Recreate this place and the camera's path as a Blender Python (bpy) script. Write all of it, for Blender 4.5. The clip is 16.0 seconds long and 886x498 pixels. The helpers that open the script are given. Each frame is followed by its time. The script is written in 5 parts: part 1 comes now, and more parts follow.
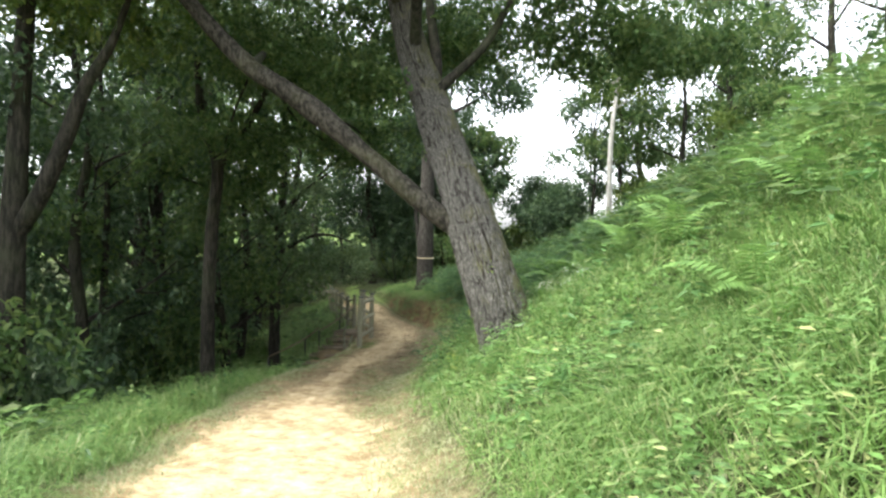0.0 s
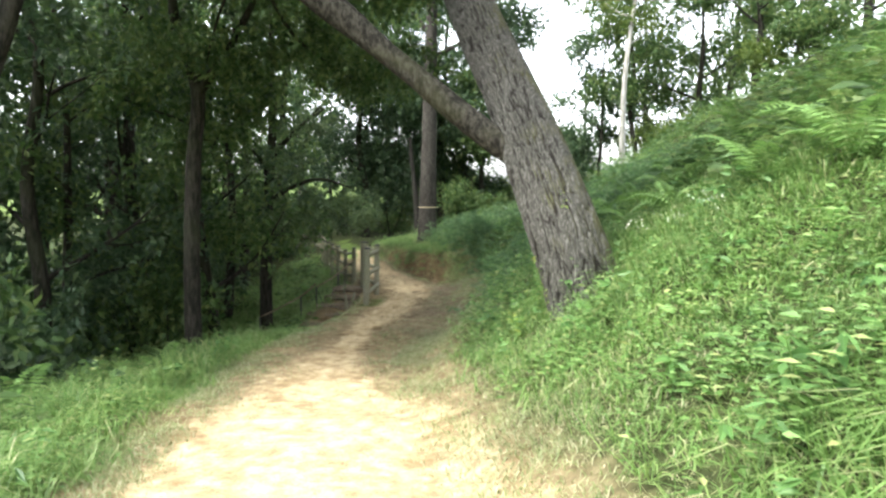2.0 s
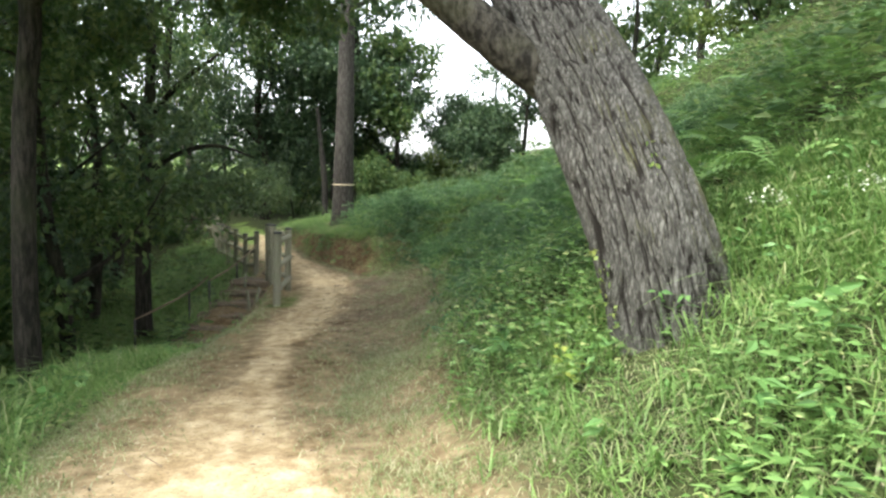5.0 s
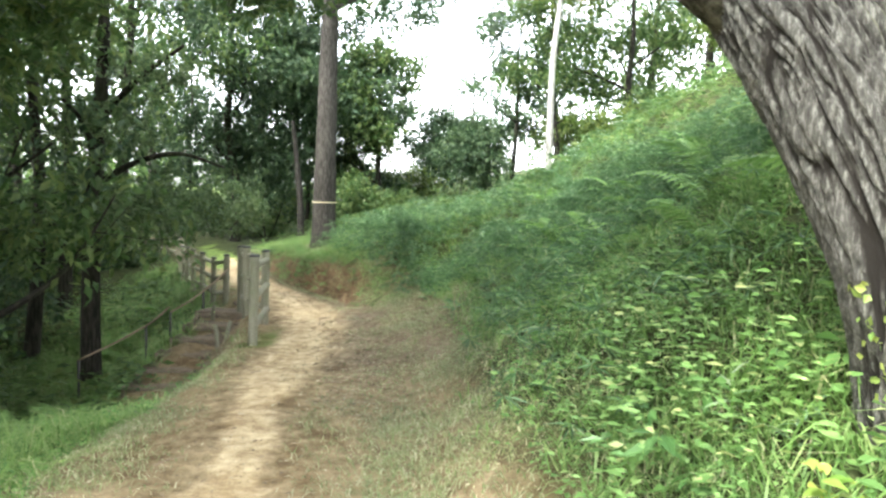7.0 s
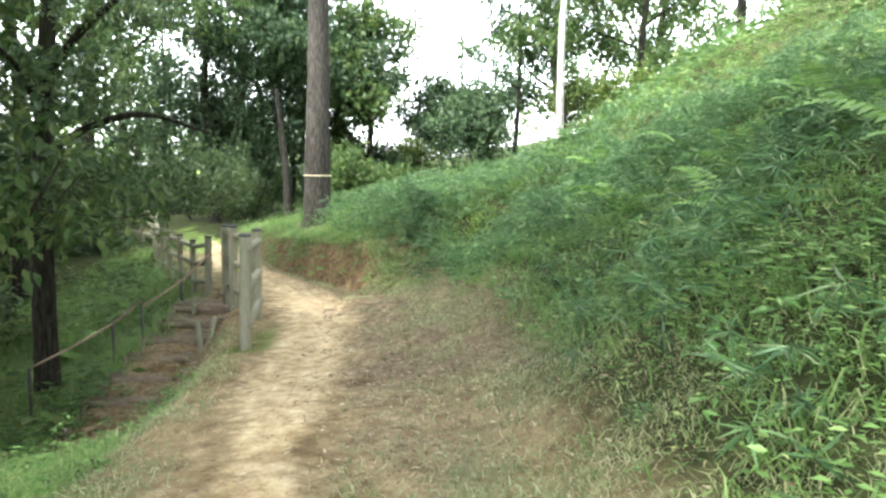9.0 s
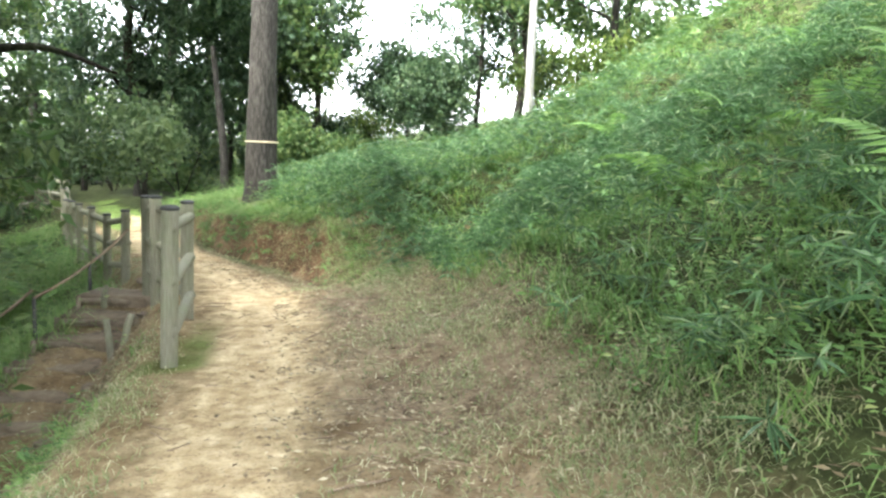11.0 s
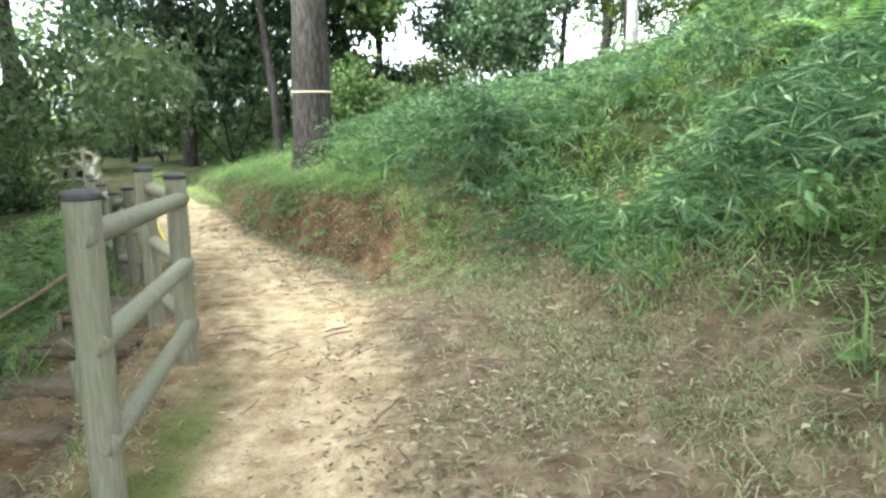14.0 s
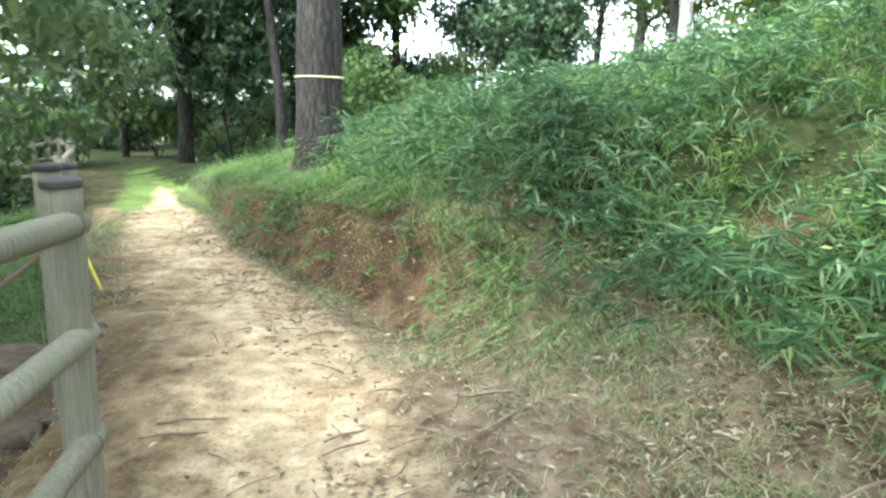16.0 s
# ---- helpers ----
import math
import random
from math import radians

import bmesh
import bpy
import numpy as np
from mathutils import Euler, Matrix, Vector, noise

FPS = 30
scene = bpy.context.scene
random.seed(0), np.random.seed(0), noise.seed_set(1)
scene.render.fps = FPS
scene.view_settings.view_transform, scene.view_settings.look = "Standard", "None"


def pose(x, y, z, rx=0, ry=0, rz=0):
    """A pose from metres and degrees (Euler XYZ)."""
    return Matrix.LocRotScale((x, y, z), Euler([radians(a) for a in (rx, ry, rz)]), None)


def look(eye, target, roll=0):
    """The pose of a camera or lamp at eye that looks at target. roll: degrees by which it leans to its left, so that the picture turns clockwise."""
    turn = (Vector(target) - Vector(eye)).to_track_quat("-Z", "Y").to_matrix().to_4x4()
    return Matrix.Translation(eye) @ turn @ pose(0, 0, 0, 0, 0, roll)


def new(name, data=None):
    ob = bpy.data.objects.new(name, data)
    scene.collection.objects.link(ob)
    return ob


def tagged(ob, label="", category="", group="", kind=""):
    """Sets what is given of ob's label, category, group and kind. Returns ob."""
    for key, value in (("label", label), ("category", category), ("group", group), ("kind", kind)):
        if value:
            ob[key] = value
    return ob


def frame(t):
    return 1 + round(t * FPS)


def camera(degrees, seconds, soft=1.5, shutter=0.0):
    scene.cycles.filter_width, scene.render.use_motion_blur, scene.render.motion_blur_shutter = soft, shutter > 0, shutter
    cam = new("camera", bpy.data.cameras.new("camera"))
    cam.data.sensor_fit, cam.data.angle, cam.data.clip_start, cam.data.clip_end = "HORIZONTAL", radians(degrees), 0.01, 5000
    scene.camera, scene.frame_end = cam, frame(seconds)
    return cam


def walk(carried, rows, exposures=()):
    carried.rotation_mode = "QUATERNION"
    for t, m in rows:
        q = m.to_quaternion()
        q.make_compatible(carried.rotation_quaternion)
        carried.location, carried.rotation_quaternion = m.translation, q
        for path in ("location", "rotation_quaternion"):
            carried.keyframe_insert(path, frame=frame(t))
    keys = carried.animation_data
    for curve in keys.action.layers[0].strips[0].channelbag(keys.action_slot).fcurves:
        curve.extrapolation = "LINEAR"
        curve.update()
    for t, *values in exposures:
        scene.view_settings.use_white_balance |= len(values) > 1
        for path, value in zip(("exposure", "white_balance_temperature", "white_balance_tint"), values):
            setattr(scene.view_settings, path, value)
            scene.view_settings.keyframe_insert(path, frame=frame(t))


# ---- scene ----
cam = camera(66.5, 16.0, soft=2.5)
METRES, EYE, TILT, LEAN, TURN = 15.0, 1.5, 0.0, 0.0, 8.6
ROWS = [
    (0.0, 0.0, 0.0, 0.0, 0.04, -1.98, -1.12),
    (0.5, -0.0087, 0.032, -0.0033, -1.71, -2.08, -0.8),
    (1.0, -0.0243, 0.0601, -0.0086, -3.26, -2.04, -1.34),
    (1.5, -0.0313, 0.0934, -0.0142, -4.66, -2.17, -0.95),
    (2.0, -0.0478, 0.1257, -0.0219, -1.58, -5.66, -0.7),
    (2.5, -0.0494, 0.1592, -0.0255, -4.48, -6.75, -1.05),
    (3.0, -0.0625, 0.1914, -0.0295, -8.45, -7.68, -1.78),
    (3.5, -0.0672, 0.2189, -0.0315, -8.39, -8.93, -1.08),
    (4.0, -0.0686, 0.2487, -0.0341, -9.04, -8.09, -1.16),
    (6.5, -0.095, 0.4017, -0.0482, -11.79, -5.49, -2.34),
    (7.0, -0.0949, 0.4324, -0.0523, -12.74, -4.77, -1.96),
    (7.5, -0.1009, 0.462, -0.0561, -13.01, -4.84, -1.84),
    (8.0, -0.1034, 0.4912, -0.0599, -13.68, -4.98, -1.63),
    (8.5, -0.105, 0.5249, -0.0637, -13.71, -5.68, -1.03),
    (11.0, -0.1085, 0.6801, -0.0803, -19.44, -7.89, -2.65),
    (11.5, -0.1049, 0.7106, -0.0836, -19.94, -6.69, -2.62),
    (12.0, -0.1061, 0.7426, -0.0869, -16.21, -8.72, -2.07),
    (12.5, -0.1056, 0.7673, -0.0885, -14.6, -10.33, -1.79),
    (13.0, -0.0964, 0.7964, -0.0901, -12.8, -10.58, -0.42),
    (13.5, -0.0935, 0.8257, -0.0924, -12.2, -12.26, -0.05),
    (14.0, -0.0808, 0.8538, -0.0923, -14.13, -11.62, 0.36),
    (14.5, -0.0807, 0.8827, -0.0955, -15.7, -11.55, -0.06),
    (15.0, -0.076, 0.9105, -0.0981, -17.39, -11.23, -0.6),
    (15.5, -0.0724, 0.9424, -0.0995, -15.36, -11.31, -0.19),
    (16.0, -0.0721, 0.9715, -0.1002, -13.36, -11.36, -1.27),
]
walk(cam, [(t, pose(0, 0, EYE, TILT, LEAN, TURN) @ pose(METRES * x, METRES * y, METRES * z, 90 + pitch, roll, yaw)) for t, x, y, z, yaw, pitch, roll in ROWS],
     exposures=[(0.0, 1.3, 6350, 8), (1.5, 1.4, 6350, 8), (2.0, 1.5, 6350, 8), (3.0, 1.22, 6350, 8), (4.0, 1.2, 6350, 8), (7.0, 2.25, 6300, 8), (12.5, 2.48, 6220, 8), (16.0, 2.38, 5750, 6)])

# ---- world and sun: bright hazy sky, soft high sun from behind the walker's left shoulder ----
SUN_ELEV, SUN_AZ = 55.0, 235.0   # degrees; azimuth clockwise from +y
world = bpy.data.worlds.new("hazy_sky")
scene.world = world
world.use_nodes = True
wn, wl = world.node_tree.nodes, world.node_tree.links
wn.clear()
sky = wn.new("ShaderNodeTexSky")
sky.sky_type, sky.sun_disc = "NISHITA", False
sky.sun_elevation, sky.sun_rotation = radians(SUN_ELEV), radians(SUN_AZ)
sky.air_density, sky.dust_density, sky.ozone_density = 1.0, 2.5, 1.0
pale = wn.new("ShaderNodeHueSaturation")
pale.inputs["Saturation"].default_value, pale.inputs["Value"].default_value = 0.2, 2.2
back = wn.new("ShaderNodeBackground")
back.inputs["Strength"].default_value = 0.15
wout = wn.new("ShaderNodeOutputWorld")
wl.new(sky.outputs["Color"], pale.inputs["Color"])
wl.new(pale.outputs["Color"], back.inputs["Color"])
wl.new(back.outputs["Background"], wout.inputs["Surface"])
sun_data = bpy.data.lights.new("sun", "SUN")
sun_data.energy, sun_data.angle, sun_data.color = 2.3, radians(9), (1.0, 0.97, 0.90)
sun = new("sun", sun_data)
az, el = radians(SUN_AZ), radians(SUN_ELEV)
sun.matrix_world = look((30 * math.sin(az) * math.cos(el), 30 * math.cos(az) * math.cos(el), 30 * math.sin(el)), (0, 0, 0))


# ---- materials ----
def nodes_of(name):
    m = bpy.data.materials.new(name)
    m.use_nodes = True
    t = m.node_tree
    t.nodes.clear()
    return m, t.nodes, t.links


def mix_rgb(n, l, fac, a, b, blend="MIX"):
    k = n.new("ShaderNodeMix")
    k.data_type, k.blend_type = "RGBA", blend
    for sock, v in (("Factor", fac), ("A", a), ("B", b)):
        s = [i for i in k.inputs if i.name == sock and (i.type == "RGBA" if sock != "Factor" else i.type == "VALUE")][0]
        if isinstance(v, bpy.types.NodeSocket):
            l.new(v, s)
        else:
            s.default_value = (*v, 1) if sock != "Factor" else v
    return [o for o in k.outputs if o.type == "RGBA"][0]


def ramp(n, l, src, stops):
    r = n.new("ShaderNodeValToRGB")
    e = r.color_ramp.elements
    while len(e) < len(stops):
        e.new(0.5)
    for k, (p, c) in zip(e, stops):
        k.position, k.color = p, (*c, 1) if len(c) == 3 else c
    l.new(src, r.inputs["Fac"])
    return r.outputs["Color"]


def tex_noise(n, l, scale, detail=4, vec=None, stretch=None, rough=0.6):
    t = n.new("ShaderNodeTexNoise")
    t.inputs["Scale"].default_value, t.inputs["Detail"].default_value, t.inputs["Roughness"].default_value = scale, detail, rough
    if vec is not None:
        if stretch:
            mp = n.new("ShaderNodeMapping")
            mp.inputs["Scale"].default_value = stretch
            l.new(vec, mp.inputs["Vector"])
            vec = mp.outputs["Vector"]
        l.new(vec, t.inputs["Vector"])
    return t.outputs["Fac"]


def finish(n, l, color, rough, bump=None, strength=0.4, dist=0.01, spec=0.3):
    p = n.new("ShaderNodeBsdfPrincipled")
    out = n.new("ShaderNodeOutputMaterial")
    if isinstance(color, bpy.types.NodeSocket):
        l.new(color, p.inputs["Base Color"])
    else:
        p.inputs["Base Color"].default_value = (*color, 1)
    p.inputs["Roughness"].default_value = rough
    p.inputs["Specular IOR Level"].default_value = spec
    if bump is not None:
        b = n.new("ShaderNodeBump")
        b.inputs["Strength"].default_value, b.inputs["Distance"].default_value = strength, dist
        l.new(bump, b.inputs["Height"])
        l.new(b.outputs["Normal"], p.inputs["Normal"])
    l.new(p.outputs["BSDF"], out.inputs["Surface"])
    return p, out


def leaf_material(name, stops, translucent=0.35, rough=0.5, patch=0.5, single=False):
    """Leaf colour varies leaf by leaf, and in larger drifts."""
    m, n, l = nodes_of(name)
    g = n.new("ShaderNodeNewGeometry")
    c = ramp(n, l, n.new("ShaderNodeObjectInfo").outputs["Random"] if single else g.outputs["Random Per Island"], stops)
    drift = tex_noise(n, l, 0.8, 2, g.outputs["Position"])
    tone = ramp(n, l, drift, [(0.3, (1 - patch * 0.5, 1 - patch * 0.45, 1 - patch * 0.5)), (0.7, (1 + patch * 0.25, 1 + patch * 0.22, 1))])
    c = mix_rgb(n, l, 1.0, c, tone, "MULTIPLY")
    p, out = finish(n, l, c, rough, spec=0.35)
    tr = n.new("ShaderNodeBsdfTranslucent")
    l.new(c, tr.inputs["Color"])
    mx = n.new("ShaderNodeMixShader")
    mx.inputs["Fac"].default_value = translucent
    l.new(p.outputs["BSDF"], mx.inputs[1])
    l.new(tr.outputs["BSDF"], mx.inputs[2])
    l.new(mx.outputs["Shader"], out.inputs["Surface"])
    return m


def bark_material(name, dark, light, moss=None, scale=1.0, stretch=(9, 9, 1.6), relief=0.02):
    m, n, l = nodes_of(name)
    tc = n.new("ShaderNodeTexCoord").outputs["Object"]
    f = tex_noise(n, l, 2.4 * scale, 8, tc, stretch, 0.7)
    f2 = tex_noise(n, l, 40 * scale, 4, tc)
    big = tex_noise(n, l, 0.9, 3, tc)
    c = ramp(n, l, f, [(0.42, dark), (0.49, tuple(0.4 * p + 0.4 * q for p, q in zip(dark, light))), (0.6, light)])
    tone = ramp(n, l, mix_rgb(n, l, 0.5, f2, big), [(0.35, (0.7, 0.68, 0.66)), (0.65, (1.1, 1.1, 1.1))])
    c = mix_rgb(n, l, 1.0, c, tone, "MULTIPLY")
    if moss:
        k = ramp(n, l, big, [(0.5, (0, 0, 0)), (0.66, (0.7, 0.7, 0.7))])
        c = mix_rgb(n, l, k, c, moss)
    h = mix_rgb(n, l, 0.3, f, f2)
    finish(n, l, c, 0.9, h, 0.9, relief, 0.15)
    return m


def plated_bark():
    """Long grey plates parted by dark brown furrows, crease shade put into their colour by the trunk's plate attribute,
    with lichen and moss.
    """
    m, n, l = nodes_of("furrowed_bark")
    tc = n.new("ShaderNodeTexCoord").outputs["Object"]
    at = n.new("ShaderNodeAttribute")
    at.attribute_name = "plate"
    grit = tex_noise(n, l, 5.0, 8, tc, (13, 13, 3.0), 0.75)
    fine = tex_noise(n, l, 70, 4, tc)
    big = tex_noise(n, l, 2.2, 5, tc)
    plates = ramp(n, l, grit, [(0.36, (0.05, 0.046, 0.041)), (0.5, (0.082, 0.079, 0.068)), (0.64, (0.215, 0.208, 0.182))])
    # near-black where the relief dips: inner bark and furrow shade in one colour
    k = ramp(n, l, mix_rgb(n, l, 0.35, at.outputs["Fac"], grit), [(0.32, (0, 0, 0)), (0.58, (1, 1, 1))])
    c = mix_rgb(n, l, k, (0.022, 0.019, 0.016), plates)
    side = n.new("ShaderNodeSeparateXYZ")
    l.new(n.new("ShaderNodeNewGeometry").outputs["Normal"], side.inputs[0])
    damp = n.new("ShaderNodeMath")
    damp.operation = "MULTIPLY_ADD"
    l.new(side.outputs["X"], damp.inputs[0])
    damp.inputs[1].default_value = 0.22
    l.new(big, damp.inputs[2])
    green = ramp(n, l, damp.outputs[0], [(0.56, (0, 0, 0)), (0.74, (0.75, 0.75, 0.75))])
    c = mix_rgb(n, l, green, c, (0.105, 0.105, 0.042))
    finish(n, l, c, 0.92, mix_rgb(n, l, 0.4, grit, fine), 1.0, 0.022, 0.12)
    return m


def wood_material(name, a, b, c2):
    """Weathered round timber: grain along z, cracks, greenish algae."""
    m, n, l = nodes_of(name)
    tc = n.new("ShaderNodeTexCoord").outputs["Object"]
    oi = n.new("ShaderNodeObjectInfo").outputs["Random"]
    grain = tex_noise(n, l, 6, 8, tc, (14, 14, 1.0), 0.7)
    blot = tex_noise(n, l, 5, 4, tc)
    c = ramp(n, l, grain, [(0.3, a), (0.7, b)])
    k = ramp(n, l, blot, [(0.45, (0, 0, 0)), (0.7, (0.8, 0.8, 0.8))])
    c = mix_rgb(n, l, k, c, c2)
    c = mix_rgb(n, l, 1.0, c, ramp(n, l, oi, [(0, (0.85, 0.85, 0.83)), (1, (1.08, 1.08, 1.05))]), "MULTIPLY")
    finish(n, l, c, 0.85, grain, 0.6, 0.006, 0.2)
    return m


def plain_material(name, a, b, scale=20, rough=0.8, bump=0.4, dist=0.005):
    m, n, l = nodes_of(name)
    tc = n.new("ShaderNodeTexCoord").outputs["Object"]
    f = tex_noise(n, l, scale, 6, tc)
    f2 = tex_noise(n, l, scale * 0.12, 3, tc)
    c = ramp(n, l, mix_rgb(n, l, 0.5, f, f2), [(0.35, a), (0.65, b)])
    finish(n, l, c, rough, f, bump, dist)
    return m


def ground_material():
    """Sand and red earth, dead grass and dark humus, by the worn, cut and damp masks of the sheet."""
    m, n, l = nodes_of("earth")
    pos = n.new("ShaderNodeNewGeometry").outputs["Position"]

    def mask(key):
        a = n.new("ShaderNodeAttribute")
        a.attribute_name = key
        return a.outputs["Fac"]
    fine = tex_noise(n, l, 55, 6, pos)
    mid = tex_noise(n, l, 7, 6, pos, None, 0.65)
    big = tex_noise(n, l, 1.1, 4, pos)
    humus = ramp(n, l, mid, [(0.3, (0.022, 0.028, 0.011)), (0.55, (0.045, 0.056, 0.021)), (0.75, (0.075, 0.088, 0.034))])
    thatch = ramp(n, l, mid, [(0.3, (0.125, 0.090, 0.050)), (0.5, (0.21, 0.160, 0.092)), (0.72, (0.33, 0.265, 0.165))])
    brown = ramp(n, l, mid, [(0.3, (0.085, 0.062, 0.040)), (0.5, (0.165, 0.124, 0.081)), (0.72, (0.29, 0.235, 0.16))])
    field = ramp(n, l, mid, [(0.3, (0.085, 0.135, 0.035)), (0.7, (0.17, 0.23, 0.065))])
    sand = ramp(n, l, mid, [(0.28, (0.235, 0.168, 0.095)), (0.5, (0.395, 0.31, 0.186)), (0.72, (0.56, 0.455, 0.305))])
    red = ramp(n, l, mid, [(0.3, (0.045, 0.029, 0.018)), (0.5, (0.105, 0.066, 0.038)), (0.75, (0.2, 0.125, 0.072))])

    def blurred(key, low=0.3, high=0.7, amount=0.5):
        mt = n.new("ShaderNodeMath")
        mt.operation = "MULTIPLY_ADD"
        l.new(mix_rgb(n, l, 0.5, mid, big), mt.inputs[0])
        mt.inputs[1].default_value = amount
        mt2 = n.new("ShaderNodeMath")
        mt2.operation = "SUBTRACT"
        l.new(mask(key), mt2.inputs[0])
        mt2.inputs[1].default_value = amount * 0.5
        l.new(mt2.outputs[0], mt.inputs[2])
        return ramp(n, l, mt.outputs[0], [(low, (0, 0, 0)), (high, (1, 1, 1))])
    c = mix_rgb(n, l, blurred("dry"), humus, thatch)
    c = mix_rgb(n, l, blurred("leafy", 0.3, 1.0, 0.9), c, brown)
    c = mix_rgb(n, l, blurred("lawn"), c, field)
    c = mix_rgb(n, l, blurred("worn", 0.25, 0.8, 0.85), c, sand)
    c = mix_rgb(n, l, blurred("cut"), c, red)
    c = mix_rgb(n, l, blurred("moss", 0.4, 0.95, 1.0), c, (0.115, 0.135, 0.045))
    tread = tex_noise(n, l, 2.6, 5, pos, (1.0, 0.8, 1.0), 0.7)
    c = mix_rgb(n, l, 1.0, c, ramp(n, l, tread, [(0.36, (0.68, 0.64, 0.58)), (0.52, (1, 1, 1)), (0.66, (1.12, 1.12, 1.1))]), "MULTIPLY")
    speck = ramp(n, l, fine, [(0.32, (0.55, 0.52, 0.5)), (0.45, (1, 1, 1)), (0.68, (1.12, 1.1, 1.06))])
    c = mix_rgb(n, l, 1.0, c, speck, "MULTIPLY")
    finish(n, l, c, 0.95, mix_rgb(n, l, 0.4, mid, fine), 0.7, 0.02, 0.1)
    return m


EARTH = ground_material()
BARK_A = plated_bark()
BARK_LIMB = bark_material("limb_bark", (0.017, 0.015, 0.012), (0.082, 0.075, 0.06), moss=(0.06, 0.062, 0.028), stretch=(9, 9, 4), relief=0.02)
BARK_B = bark_material("brown_bark", (0.032, 0.029, 0.025), (0.092, 0.084, 0.073), scale=1.6, relief=0.012)
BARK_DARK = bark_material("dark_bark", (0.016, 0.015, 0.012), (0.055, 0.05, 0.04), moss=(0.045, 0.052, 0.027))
BARK_PALE = bark_material("pale_bark", (0.34, 0.33, 0.29), (0.60, 0.585, 0.53), scale=0.7, relief=0.006)
TIMBER = wood_material("weathered_timber", (0.135, 0.13, 0.095), (0.29, 0.275, 0.21), (0.19, 0.205, 0.125))
CAP = plain_material("dark_cap", (0.03, 0.03, 0.029), (0.075, 0.073, 0.07), 30, 0.7)
IRON = plain_material("dark_iron", (0.03, 0.032, 0.03), (0.08, 0.075, 0.065), 30, 0.6)
LOG = plain_material("step_log", (0.085, 0.066, 0.047), (0.22, 0.178, 0.128), 14, 0.9)
STONE = plain_material("brown_stone", (0.10, 0.075, 0.055), (0.25, 0.20, 0.15), 9, 0.9, 0.6, 0.02)
STEP_EARTH = plain_material("trodden_earth", (0.07, 0.052, 0.036), (0.215, 0.168, 0.118), 11, 0.95, 0.7, 0.02)
TWIG = plain_material("dry_twig", (0.13, 0.09, 0.06), (0.30, 0.23, 0.16), 25, 0.9)
ROPE = plain_material("pale_tape", (0.55, 0.45, 0.28), (0.75, 0.66, 0.45), 40, 0.7)
YELLOW = plain_material("yellow_tape", (0.75, 0.62, 0.05), (0.85, 0.75, 0.12), 20, 0.5)
LEAF_OAK = leaf_material("oak_leaves", [(0, (0.045, 0.09, 0.028)), (0.5, (0.085, 0.15, 0.048)), (1, (0.17, 0.22, 0.075))], 0.5)
LEAF_DARK = leaf_material("evergreen_leaves", [(0, (0.033, 0.065, 0.034)), (0.5, (0.06, 0.11, 0.054)), (1, (0.12, 0.175, 0.082))], 0.4, 0.45)
LEAF_LIGHT = leaf_material("light_leaves", [(0, (0.06, 0.10, 0.02)), (0.6, (0.11, 0.17, 0.035)), (1, (0.2, 0.24, 0.06))], 0.45)
LEAF_WEED = leaf_material("weed_leaves", [(0, (0.075, 0.15, 0.04)), (0.4, (0.14, 0.26, 0.072)), (0.85, (0.24, 0.39, 0.135)), (1, (0.42, 0.45, 0.2))], 0.4)
LEAF_BROAD = leaf_material("broad_leaves", [(0, (0.06, 0.14, 0.04)), (0.5, (0.105, 0.21, 0.062)), (0.9, (0.15, 0.28, 0.095)), (1, (0.26, 0.33, 0.12))], 0.3, 0.45, 0.8)
LEAF_SASA = leaf_material("dwarf_bamboo_leaves", [(0, (0.045, 0.10, 0.045)), (0.5, (0.085, 0.17, 0.078)), (0.85, (0.15, 0.26, 0.13)), (1, (0.30, 0.37, 0.23))], 0.25, 0.4, 0.8)
LEAF_FERN = leaf_material("fern_leaves", [(0, (0.11, 0.21, 0.055)), (1, (0.21, 0.35, 0.10))], 0.4)
GRASS = leaf_material("green_grass", [(0, (0.10, 0.185, 0.05)), (0.6, (0.175, 0.29, 0.085)), (0.9, (0.27, 0.37, 0.14)), (1, (0.47, 0.46, 0.28))], 0.4)
GRASS_DRY = leaf_material("trimmed_grass", [(0, (0.13, 0.19, 0.07)), (0.45, (0.22, 0.255, 0.115)), (0.8, (0.34, 0.33, 0.2)), (1, (0.52, 0.49, 0.35))], 0.3)
LITTER = leaf_material("fallen_leaves", [(0, (0.12, 0.088, 0.056)), (0.4, (0.18, 0.132, 0.084)), (0.8, (0.30, 0.24, 0.16)), (1, (0.50, 0.44, 0.33))], 0.1, 0.8)
LEAF_BOUGH = leaf_material("bough_leaves", [(0, (0.05, 0.09, 0.036)), (0.5, (0.09, 0.14, 0.06)), (1, (0.16, 0.21, 0.095))], 0.45)
YELLOW_LEAF = leaf_material("yellowing_leaves", [(0, (0.15, 0.27, 0.05)), (1, (0.33, 0.37, 0.09))], 0.4, single=True)
IVY_LEAF = leaf_material("creeper_leaves", [(0, (0.11, 0.19, 0.045)), (1, (0.28, 0.33, 0.09))], 0.35)
HERB_LEAF = leaf_material("herb_leaves", [(0, (0.10, 0.21, 0.055)), (0.6, (0.16, 0.30, 0.08)), (1, (0.25, 0.40, 0.13))], 0.4, single=True)
TUFT_LEAF = leaf_material("tuft_leaves", [(0, (0.09, 0.17, 0.085)), (0.7, (0.16, 0.25, 0.14)), (1, (0.30, 0.36, 0.24))], 0.35, single=True)
PETAL = leaf_material("white_petals", [(0, (0.62, 0.66, 0.55)), (1, (0.85, 0.85, 0.78))], 0.3)


